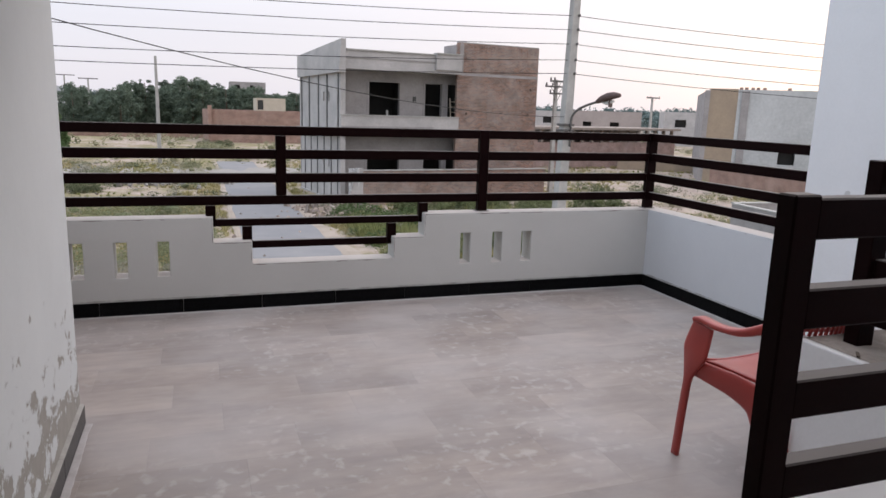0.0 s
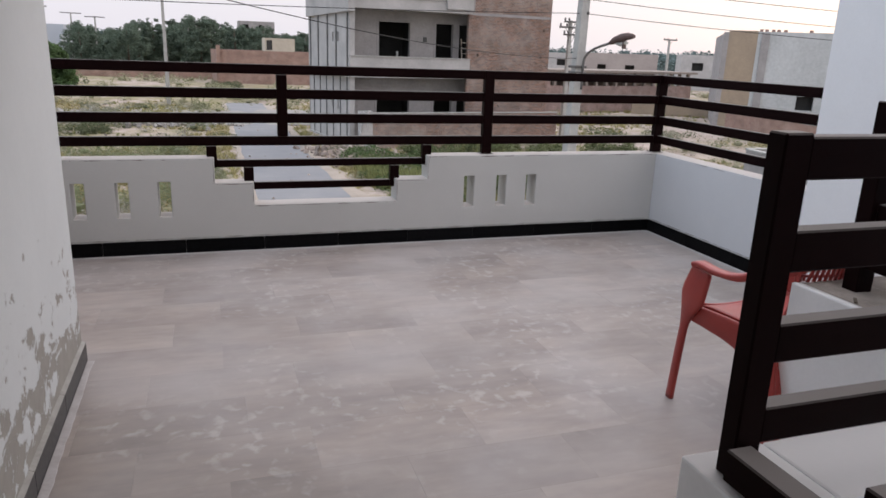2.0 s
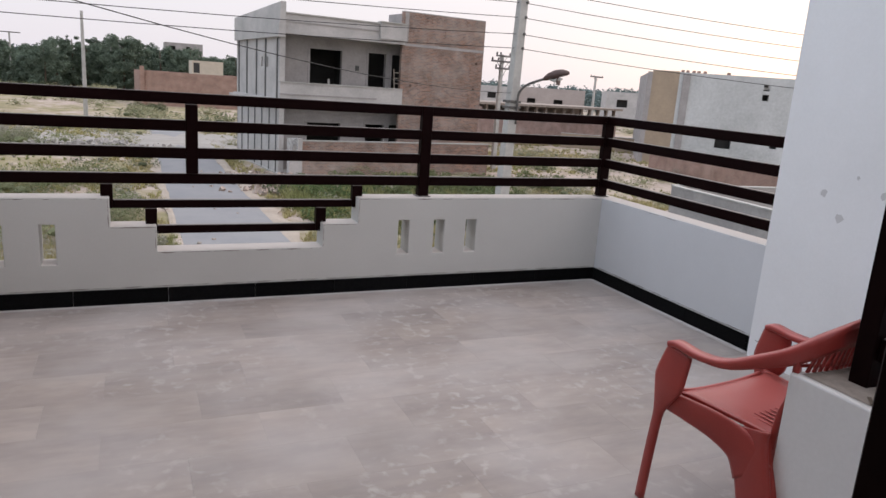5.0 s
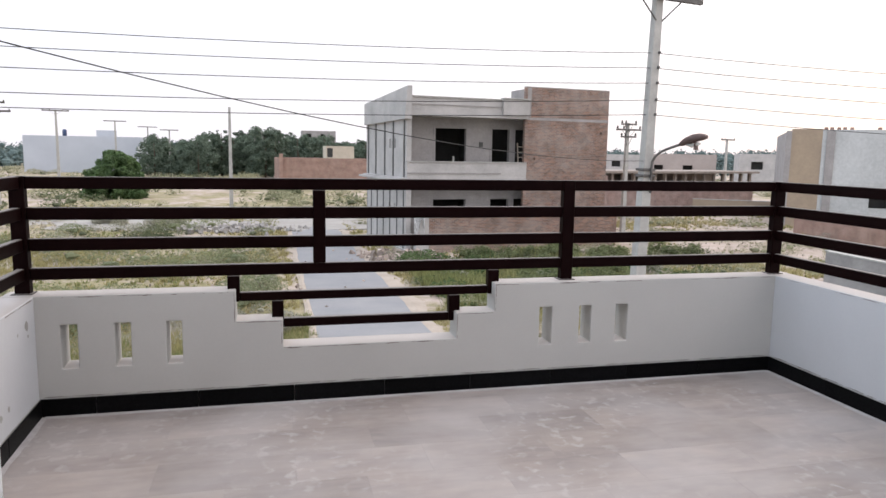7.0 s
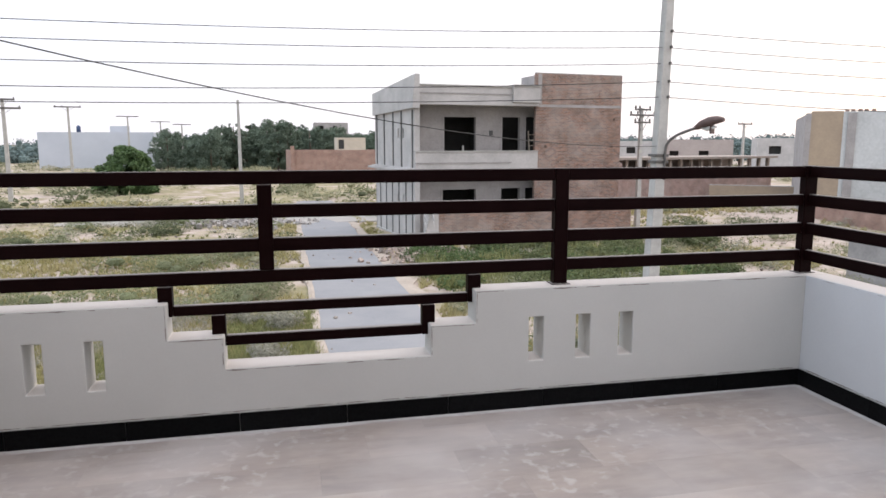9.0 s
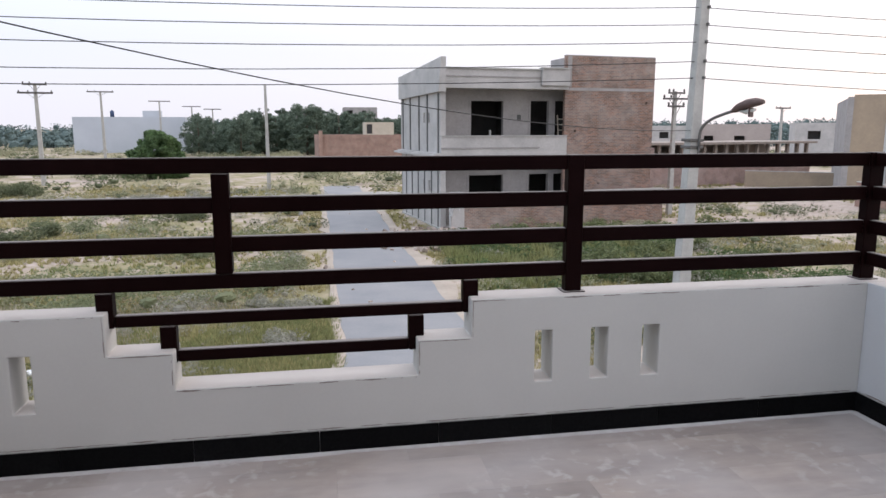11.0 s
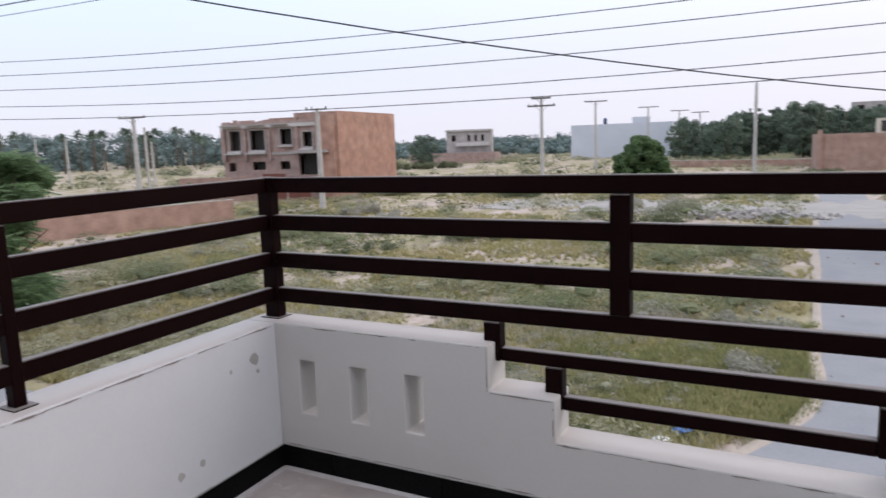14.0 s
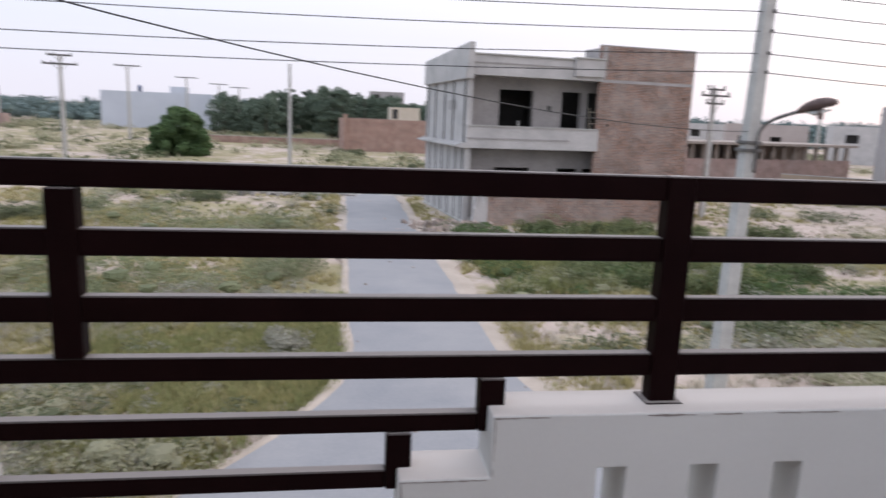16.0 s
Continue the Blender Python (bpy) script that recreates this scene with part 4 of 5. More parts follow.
far_fan = lambda r: (r.uniform(-150, 110), 60 + 130 * r.uniform(0, 1))
tagged(part("scrub", scrub_clumps(700, 12, 15.0, far_fan, 0.6, 1.8, 0.18, 110), SCRUB), "grey-green scrub far over the waste ground", "scrub", kind="stuff")
tagged(part("scrub", scrub_clumps(420, 47, 19.0, far_fan, 0.6, 1.9, 0.18, 110), SHRUB_DARK), "dark green scrub far over the waste ground", "scrub", kind="stuff")
side_fan = lambda r: (r.uniform(7.6, 17.5), r.uniform(19, 33))
tagged(part("grass", tufts(1700, side_fan, 10, 0.3, 0.75, 0.45, 8, 30.0, 0.026, 0.4, 0.05), GRASS_GREEN), "tall rank green grass beside the unfinished house", "grass", kind="stuff")


def bush_spots(spots, seed, leaf, per):
    """Loose bushes, each a handful of overlapping lumps, round the given places (x, y, width, height)."""
    r = random.Random(seed)
    cs = []
    for x, y, wd, ht in spots:
        for i in range(max(5, int(7 * wd))):
            a, q = r.uniform(0, 6.28), wd * r.uniform(0.0, 1.0) ** 0.6
            px, py, sz = x + q * math.cos(a), y + q * math.sin(a), ht * r.uniform(0.35, 0.62)
            cs.append((px, py, hgt(px, py) + sz * r.uniform(0.5, 1.0), sz * 0.9, sz * 0.9, sz * 0.8))
    return with_cores(leaf_cloud(cs, per * len(cs), leaf, seed, 0.3), cs, 0.36, seed)


tagged(part("bushes", bush_spots(((-21.8, 59.5, 2.4, 1.3), (-12.5, 33.4, 1.5, 0.9), (-14.7, 32.6, 1.5, 0.9), (-10.7, 34.8, 1.2, 0.8), (-12.1, 23.4, 1.0, 0.6), (-35.7, 59.8, 1.7, 1.0), (3.4, 86, 2.2, 1.2), (-17.5, 27.5, 0.9, 0.6), (-6.0, 41.0, 1.3, 0.8), (-68, 115, 2.4, 1.5), (-64, 117, 2.4, 1.5), (-60, 119, 2.4, 1.4)), 61, 0.085, 330), SHRUB_DARK), "dark green feathery bushes on the waste ground", "bushes", kind="stuff")
tagged(part("bushes", bush_spots(((0.7, 24.0, 0.7, 0.8), (1.0, 14.3, 0.6, 0.55), (1.9, 17.7, 0.7, 0.7), (0.4, 18.3, 0.6, 0.5), (-28.5, 42.2, 1.5, 0.9), (-23.4, 38.2, 1.2, 0.8), (-10.0, 51.3, 1.8, 0.9), (-6.2, 49.0, 1.8, 0.9), (12.9, 24.5, 0.8, 0.6)), 67, 0.06, 420), SHRUB_SAGE), "pale sage-green bushes by the lane", "bushes", kind="stuff")
tagged(part("weeds", bush_spots([(x, y, 1.3, 0.95) for x, y in ((11.8, 29.8), (14.3, 30.4), (16.8, 30.6), (19.2, 29.8), (13.4, 26.3), (16.0, 27.0), (18.7, 26.5), (12.9, 23.2), (15.6, 23.0), (19.6, 22.4), (22.6, 29.5), (11.4, 20.7), (13.4, 20.3), (15.2, 19.8))], 71, 0.08, 260), leafy(mat("tall_weed_leaves", (0.175, 0.20, 0.09), (0.115, 0.14, 0.065), 0.5, 0.7, 0, 5, island=0.35))), "tall green weeds before the unfinished house", "weeds", kind="stuff")
tagged(part("reed_thicket", scrub_clumps(95, 17, 33.0, lambda r: (r.uniform(7.5, 21), r.uniform(15, 31)), 0.45, 1.0, 0.08, 320), leafy(mat("weed_leaves", (0.11, 0.16, 0.06), (0.075, 0.115, 0.045), 0.5, 0.7, 0, 5, island=0.3))), "green weed thicket in front of the brick wall", "weeds", kind="stuff")

# the tall tree by the street pole, and others
def feather_tree(name, x, y, base, height, radius, material, twigs, seed, label, group, dark=0.0):
    """Tree with a crown of drooping twigs, each with leaflets in pairs, and sky between the outer sprays."""
    r = np.random.RandomState(seed)
    ob = thing(name, pose(x, y, base), label, "tree", group)
    part("trunk", sweep([(0, 0, -0.2), (0.06, 0.03, height * 0.22), (-0.06, 0.08, height * 0.5), (0.12, 0, height * 0.78)], [height * 0.030, height * 0.024, height * 0.015, height * 0.005], 7), BARK, ob)
    v, f = [], []
    for i in range(9):
        a = i * 0.7 + r.uniform(-0.2, 0.2)
        q = radius * r.uniform(0.55, 0.95)
        tip = (q * math.cos(a), q * math.sin(a), height * r.uniform(0.45, 0.95))
        part("limb", sweep([(0, 0, height * r.uniform(0.15, 0.4)), (tip[0] * 0.5, tip[1] * 0.5, tip[2] * 0.72), tip], [height * 0.013, height * 0.008, height * 0.002], 5), BARK, ob)
    # boughs are long ellipses that lean outwards; twigs droop from them
    boughs = []
    for i in range(46):
        zz = r.uniform(0.03, 0.93)
        wide = math.sqrt(max(0.05, 1 - ((zz - 0.42) / 0.62) ** 2))
        a, q = r.uniform(0, 6.28), radius * wide * r.uniform(0.25, 0.8)
        boughs.append((q * math.cos(a), q * math.sin(a), zz * height, a, radius * r.uniform(0.16, 0.34)))
    for i in range(14):
        a = r.uniform(0, 6.28)
        q = radius * r.uniform(0.2, 0.75)
        boughs.append((q * math.cos(a), q * math.sin(a), height * r.uniform(0.78, 1.0) * (1.05 - 0.25 * q / radius), a, radius * r.uniform(0.10, 0.2)))
    pick = r.randint(0, len(boughs), twigs)
    for k in pick:
        bx, by, bz, a, s = boughs[k]
        d = r.normal(size=3)
        d /= np.linalg.norm(d)
        e = s * r.uniform(0.3, 1.05)
        px, py, pz = bx + d[0] * e * 1.25, by + d[1] * e * 1.25, bz + d[2] * e * 0.8
        if pz < 0.05:
            continue
        h = a + r.uniform(-1.1, 1.1)
        L = r.uniform(0.28, 0.6)
        dx, dy, dz = math.cos(h) * L, math.sin(h) * L, L * r.uniform(-0.35, 0.55)
        w = r.uniform(0.12, 0.2)
        for m in range(5):
            t = m / 5.0
            cx, cy, cz = px + dx * t, py + dy * t, pz + dz * t - 0.12 * t * t
            for sd in (-1, 1):
                ox, oy = -math.sin(h) * sd * w + dx * 0.22, math.cos(h) * sd * w + dy * 0.22
                o = len(v)
                g = w * 0.28
                v += [(cx, cy, cz), (cx + ox * 0.5 + dx / L * g, cy + oy * 0.5 + dy / L * g, cz + 0.012), (cx + ox, cy + oy, cz - 0.05), (cx + ox * 0.5 - dx / L * g, cy + oy * 0.5 - dy / L * g, cz - 0.02)]
                f.append((o, o + 1, o + 2, o + 3))
    part("crown", (v, [], f), material, ob)
    return ob


feather_tree("tree", -24.8, 8.0, GZ, 8.0, 4.5, LEAF, 17000, 21, "large feathery green tree behind the street pole", "street trees")
feather_tree("tree", -28.0, 2.6, GZ, 6.6, 4.4, LEAF, 9000, 22, "feathery green tree beside the street", "street trees")
feather_tree("tree", -21.7, 10.4, GZ, 5.8, 2.7, LEAF, 9000, 23, "bushy young green tree by the pole", "street trees")
bush = thing("round_bush", pose(-15.3, 80.0, GZ - 0.1), "dense rounded dark green bush on waste ground", "bush")
rb = random.Random(9)
cs = []
for i in range(190):
    a, q, zz = rb.uniform(0, 6.28), rb.uniform(0.15, 1) ** 0.5, rb.uniform(0.0, 1.0)
    k = 3.2 * q * math.sqrt(max(0.05, 1 - zz ** 2.2))
    lump = rb.uniform(0.3, 0.7)
    cs.append((k * math.cos(a), k * math.sin(a), 4.6 * zz + 0.3, lump, lump, lump * 0.85))
part("crown", with_cores(leaf_cloud(cs, 52000, 0.15, 24), cs, 0.62), LEAF_BUSH, bush)
rr = random.Random(5)


def grove_tree(x, y, h, w, seed, label, group, palm=False):
    """Broad tree seen far off: trunk, and a crown of small loose sprays with a ragged outline."""
    r = random.Random(seed)
    ob = thing("palm_tree" if palm else "tree", pose(x, y, GZ), label, "tree", group)
    part("trunk", sweep([(0, 0, -0.2), (0.1, 0, h * 0.5), (0, 0.1, h * 0.92)], [h * 0.024, h * 0.016, h * 0.008], 6), BARK, ob)
    if palm:
        v, f = [], []
        for i in range(70):
            a, el = r.uniform(0, 6.28), r.uniform(-0.5, 1.25)
            L = r.uniform(1.6, 2.4)
            pts = [(math.cos(a) * math.cos(el) * L * t, math.sin(a) * math.cos(el) * L * t, h * 0.92 + math.sin(el) * L * t - 0.9 * t * t) for t in (0, 0.5, 1.0)]
            for (p0, p1, wa, wb) in ((pts[0], pts[1], 0.10, 0.22), (pts[1], pts[2], 0.22, 0.03)):
                o = len(v)
                sx, sy = -math.sin(a), math.cos(a)
                v += [(p0[0] - sx * wa, p0[1] - sy * wa, p0[2]), (p0[0] + sx * wa, p0[1] + sy * wa, p0[2]), (p1[0] + sx * wb, p1[1] + sy * wb, p1[2]), (p1[0] - sx * wb, p1[1] - sy * wb, p1[2])]
                f.append((o, o + 1, o + 2, o + 3))
        part("crown", (v, [], f), LEAF_DARK, ob)
        return ob
    cs = []
    for i in range(64):
        zz = r.uniform(0.04, 0.97)
        k = w * math.sqrt(max(0.06, 1 - ((zz - 0.45) / 0.6) ** 2)) * r.uniform(0.1, 1.0) ** 0.5
        a = r.uniform(0, 6.28)
        s = w * r.uniform(0.09, 0.28)
        cs.append((k * math.cos(a), k * math.sin(a), zz * h, s, s, s * r.uniform(0.6, 1.1)))
    part("crown", with_cores(leaf_cloud(cs, 5600, 0.21, seed, 0.4), cs[::2], 0.55), LEAF_DARK, ob)
    return ob


for i in range(56):
    x = -24 + i * 0.98 + rr.uniform(-1.3, 1.3)
    y = 152 + rr.uniform(-12, 26)
    h = rr.choice((6.5, 7.5, 8.3, 9.0, 9.8)) * rr.uniform(0.93, 1.08) * (0.8 if x > 14 else 1.0) * (0.85 if x < -14 else 1.0)
    grove_tree(x, y, h, rr.uniform(2.4, 4.0), 100 + i, "dark green broad tree in a far grove", "far grove")
grove_tree(-70.9, 128.5, 6.4, 3.4, 291, "dark broad tree beside a far grey house", "far grove")
for i in range(26):
    a, d = rr.uniform(-63, -42), rr.uniform(205, 245)
    grove_tree(d * math.sin(radians(a)), d * math.cos(radians(a)), rr.uniform(9, 12.5), 2.0, 300 + i, "tall date palm above the far woods", "far palms", True)
cs = []
for i in range(1500):
    a = rr.uniform(-66, 72)
    d = rr.uniform(230, 400)
    x, y = d * math.sin(radians(a)), d * math.cos(radians(a))
    rise = 1.0 + 0.35 * noise.noise(Vector((a * 0.25, 3.0, 0.0))) + 0.15 * noise.noise(Vector((a * 1.1, 8.0, 0.0)))
    h = (12.5 if a < -40 else 4.5 if a < -18 else 7.0) * rise * (d / 330)
    for k in range(5):
        s = rr.uniform(1.6, 3.6)
        cs.append((x + rr.uniform(-5, 5), y + rr.uniform(-3, 3), GZ + h * rr.uniform(0.02, 0.92), s, s, s * 0.8))
tagged(part("far_woods", with_cores(leaf_cloud(cs, 190000, 0.55, 77, 0.5), cs[::3], 0.6), LEAF_HAZY), "dark green line of far woods", "woods", kind="stuff")

# ---- unfinished house ----
HM = pose(8.75, 34.45, GZ - 0.05, 0, 0, 7.5)
house = thing("unfinished_house", HM, "unfinished two-storey house in bare grey render and red brick", "house")
part("side_wall", holed_wall(0.3, 8.2, 0, 7.66, [(2.55, 2.85, 6.5, 7.0), (2.0, 2.3, 5.85, 6.4), (3.0, 3.3, 5.85, 6.4), (2.0, 2.3, 2.0, 2.6), (3.1, 3.4, 2.0, 2.6)], 0.0, 0.25, "x"), RENDER_LIGHT, house)
FW_HOLES = [(2.2, 4.15, 5.1, 7.05), (5.85, 7.0, 4.2, 7.08), (7.4, 8.15, 4.2, 7.08), (2.1, 4.18, 1.2, 2.88), (5.82, 7.05, 0.15, 2.88), (7.4, 8.15, 0.15, 2.88)]
front_wall = part("front_wall", holed_wall(0.252, 8.3, 0.0, 7.66, FW_HOLES, 1.3, 1.55), RENDER, house)
for a, b, c, d in FW_HOLES:
    part("opening_surround", holed_wall(a - 0.13, b + 0.13, c if c < 0.5 else c - 0.1, d + 0.13, [(a, b, c - 0.01, d)], 1.27, 1.299), RENDER, front_wall)
part("front_pier", boxes((0.0, 0.0, 0, 0.3, 0.299, 7.66)), RENDER_LIGHT, house)
part("brick_wall", holed_wall(7.38, 13.16, 0.0, 9.52, [(8.0, 8.12, 5.3, 5.42), (12.5, 12.62, 5.3, 5.42), (12.6, 12.72, 6.9, 7.02), (9.6, 9.7, 2.3, 2.4)], 0.0, 0.24), BRICK, house, "rough red brick gable with putlog holes")
part("cement_band", boxes((7.52, -0.015, 7.62, 13.16, -0.001, 7.78)), RENDER, house)
part("cement_band", boxes((7.5, -0.012, 7.8, 7.75, -0.001, 9.5)), RENDER, house)
part("brick_return", boxes((7.5, 0.241, 7.9, 7.72, 2.2, 9.45)), RENDER, house)
part("brick_return", boxes((7.5, 0.241, 0.0, 7.72, 0.4, 7.65)), RENDER, house)
part("gable_coping", boxes((7.38, 0.0, 9.521, 13.16, 0.24, 9.58)), RENDER, house)
# dark sheets behind the slits, indoor shade as colour
for d, z in ((2.55, 6.5), (2.0, 5.85), (3.0, 5.85), (2.0, 2.0), (3.1, 2.0)):
    part("slit_shade_sheet", boxes((0.2, d, z, 0.249, d + 0.3, z + 0.6)), ROOM_SHADE, house)
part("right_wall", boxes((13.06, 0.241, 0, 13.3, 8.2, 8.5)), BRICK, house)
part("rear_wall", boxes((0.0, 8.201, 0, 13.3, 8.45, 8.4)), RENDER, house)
# partitions coloured near black so the rooms look unlit
part("shade_partition", boxes((4.9, 1.56, 0.0, 5.05, 4.19, 7.6)), ROOM_SHADE, house)
part("shade_partition", boxes((0.26, 4.2, 0.0, 13.0, 4.35, 7.6)), ROOM_SHADE, house)
part("shade_partition", boxes((8.31, 1.4, 0.0, 8.4, 4.19, 7.6)), ROOM_SHADE, house)
part("ground_slab", boxes((-0.1, -0.2, -0.1, 13.3, 8.2, 0.14)), CONC, house)
part("first_floor_slab", boxes((-0.35, -0.15, 3.95, 7.49, 8.2, 4.2), (7.73, 0.25, 3.95, 13.05, 8.2, 4.2)), RENDER_LIGHT, house)
part("roof_slab", boxes((-0.12, -0.18, 7.66, 7.49, 8.3, 7.86), (7.73, 0.25, 7.66, 13.05, 8.3, 7.86)), RENDER_LIGHT, house)
balcony = part("balcony_parapet", boxes((0.0, -0.12, 4.2, 7.49, 0.03, 5.08)), RENDER_LIGHT, house)
part("balcony_coping", boxes((-0.02, -0.17, 5.081, 7.49, 0.08, 5.14)), CONC, balcony)
part("balcony_band", boxes((0.0, -0.15, 4.42, 5.8, -0.121, 4.5)), RENDER, balcony)
roof_parapet = part("roof_parapet", boxes((0.12, -0.12, 7.861, 5.8, 0.05, 8.68), (5.801, -0.32, 7.861, 7.49, 0.05, 8.76)), RENDER_LIGHT, house)
part("parapet_band", boxes((0.12, -0.16, 8.26, 5.8, -0.121, 8.32)), RENDER, roof_parapet)
part("parapet_coping", boxes((0.12, -0.2, 8.681, 5.79, 0.1, 8.75), (5.79, -0.4, 8.761, 7.49, 0.1, 8.83)), CONC, roof_parapet)
bm = bmesh.new()
v = [bm.verts.new(c) for c in ((-0.2, -0.3, 7.45), (-0.2, 8.4, 7.35), (-0.2, 8.4, 8.72), (-0.05, -0.3, 9.25), (0.22, -0.3, 7.45), (0.22, 8.4, 7.35), (0.22, 8.4, 8.72), (0.22, -0.3, 9.25))]
for f in ((0, 1, 2, 3), (7, 6, 5, 4), (0, 4, 5, 1), (1, 5, 6, 2), (2, 6, 7, 3), (3, 7, 4, 0)):
    bm.faces.new([v[i] for i in f])
bmesh.ops.recalc_face_normals(bm, faces=bm.faces)
part("slanted_fascia", bm, RENDER_LIGHT, house)
# raised dark strips, the shade of grooves put into their colour
for d in (0.25, 2.35, 4.1, 6.1, 7.9):
    part("groove_shade_strip", boxes((-0.03, d, 4.21, -0.001, d + 0.16, 7.4)), DARKSTRIP, house)
    part("side_pilaster", boxes((-0.06, d + 0.17, 4.21, -0.001, d + 0.42, 7.4)), RENDER_LIGHT, house)
# the same painted groove shade on the lower storey
for d in (0.35, 1.6, 3.0, 4.4, 5.8, 7.2):
    part("groove_shade_strip", boxes((-0.03, d, 0.1, -0.001, d + 0.14, 3.94)), DARKSTRIP, house)
part("side_ledge", boxes((-0.55, -0.15, 4.0, -0.351, 8.4, 4.12)), RENDER_LIGHT, house)
part("hanging_sill_block", boxes((3.32, 1.28, 5.1, 3.42, 1.4, 5.42)), CONC, house)
part("wall_box", boxes((5.02, 1.22, 6.0, 5.22, 1.299, 6.28)), DARKSTRIP, house)
part("plaster_pier", boxes((0.25, -1.1, 0, 1.0, -0.75, 2.15)), RENDER_LIGHT, house)
yard_wall = thing("yard_wall", HM, "low red brick yard wall before the unfinished house", "wall")
part("brickwork", boxes((1.01, -1.05, 0, 13.4, -0.82, 2.0)), BRICK, yard_wall)
part("coping", boxes((1.01, -1.08, 2.001, 13.42, -0.79, 2.06)), CONC, yard_wall)
ladder = thing("ladder", HM @ pose(7.52, 0.95, 4.2, -8, 0, 0), "pale wooden ladder leaning in the doorway", "ladder")
for x in (0.0, 0.4):
    part("stile", boxes((x, 0, 0, x + 0.06, 0.06, 2.1)), CREAM, ladder)
for i in range(6):
    part("rung", boxes((0.06, 0.015, 0.25 + 0.32 * i, 0.4, 0.05, 0.3 + 0.32 * i)), CREAM, ladder)
cloth = thing("draped_sheet", HM, "crumpled white plastic sheet over the pier", "plastic sheet")
bm = bmesh.new()
g = [[bm.verts.new((0.1 + 0.09 * i, -1.14 - 0.06 * abs(math.sin(i * 1.3 + j)), 2.2 - 0.17 * j * (0.6 + 0.4 * math.sin(i)))) for j in range(9)] for i in range(8)]
for i in range(7):
    for j in range(8):
        bm.faces.new((g[i][j], g[i + 1][j], g[i + 1][j + 1], g[i][j + 1]))
bmesh.ops.solidify(bm, geom=bm.faces[:], thickness=0.01)
part("sheet", bm, LITTER, cloth)

# rubble and stones
def stones(n, area, s0, s1, seed):
    r = random.Random(seed)
    bm = bmesh.new()
    for i in range(n):
        x, y = area(r)
        s = r.uniform(s0, s1)
        m = Matrix.Translation((x, y, hgt(x, y) + s * 0.3 + 0.05)) @ Euler((r.uniform(0, 6), r.uniform(0, 6), r.uniform(0, 6))).to_matrix().to_4x4() @ Matrix.Diagonal((s, s * r.uniform(0.5, 0.9), s * r.uniform(0.4, 0.8), 1))
        q = bmesh.ops.create_cube(bm, size=1.2, matrix=m)
        for v in q["verts"]:
            v.co += Vector((r.uniform(-1, 1), r.uniform(-1, 1), r.uniform(-1, 1))) * s * 0.16
    return bm


tagged(part("rubble", stones(420, lambda r: (r.gauss(7.9, 0.9), r.uniform(27.5, 34.0)), 0.06, 0.30, 3), RUBBLE), "heap of broken brick rubble by the lane", "rubble", kind="stuff")
tagged(part("rubble", stones(240, lambda r: (r.gauss(-1.2, 2.2), r.gauss(46, 1.2)), 0.08, 0.32, 4), mat("grey_rubble", (0.36, 0.335, 0.31), (0.25, 0.235, 0.22), 3, 0.95, 0.2, 20, island=0.3)), "grey rubble heaps beside the crossing", "rubble", kind="stuff")
tagged(part("stones", stones(420, lambda r: (r.uniform(-30, 30), r.uniform(9, 45)), 0.03, 0.12, 6), RUBBLE), "scattered pale stones on sandy ground", "stones", kind="stuff")
for i, (x, y, c, m_) in enumerate(((0.15, 9.6, "white", LITTER), (0.4, 10.2, "blue", LITTER_B), (-4.2, 13.0, "white", LITTER))):
    bm = bmesh.new()
    bmesh.ops.create_icosphere(bm, subdivisions=2, radius=0.14)
    for v in bm.verts:
        v.co = Vector((v.co.x * 1.3, v.co.y, v.co.z * 0.5)) * random.uniform(0.6, 1.25)
    tagged(part("plastic_bag", bm, m_, None, "", pose(x, y, hgt(x, y) + 0.1)), f"crumpled {c} plastic bag in the grass", "litter", "litter")


# ---- other buildings ----
def building(name, x, y, ang, w, d, h, wall_mat, label, holes=(), base=GZ - 0.1, parapet=0.5, extra=()):
    """Local x runs along the face towards the viewer, local y away; holes are cut in that face."""
    ob = thing(name, pose(x, y, base, 0, 0, ang), label, "house", "far houses")
    part("wall", holed_wall(0, w, 0, h, list(holes), 0, 0.3), wall_mat, ob)
    part("wall", boxes((0, 0.301, 0, 0.3, d - 0.301, h)), wall_mat, ob)
    part("wall", boxes((w - 0.3, 0.301, 0, w, d - 0.301, h)), wall_mat, ob)
    part("wall", boxes((0, d - 0.3, 0, w, d, h)), wall_mat, ob)
    part("roof", boxes((0.301, 0.301, h - parapet - 0.2, w - 0.301, d - 0.301, h - parapet)), CONC, ob)
    # a dark sheet behind each opening paints the room's shade
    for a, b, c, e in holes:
        part("window_shade_sheet", boxes((a, 0.9, c, b, 0.95, e)), ROOM_SHADE, ob)
    for nm, bx, mt in extra:
        part(nm, boxes(bx), mt, ob)
    return ob


# brick shell of flats to the west
ang, w = 8.0, 13.72
H2 = [(0.9, 2.3, 5.3, 7.35), (3.5, 5.3, 5.3, 7.35), (7.2, 8.6, 5.8, 7.4), (9.9, 11.0, 5.5, 7.0), (0.6, 1.5, 3.1, 4.0), (3.6, 5.2, 3.2, 4.05), (7.0, 8.2, 3.2, 4.05), (9.3, 12.6, 2.6, 4.8)]
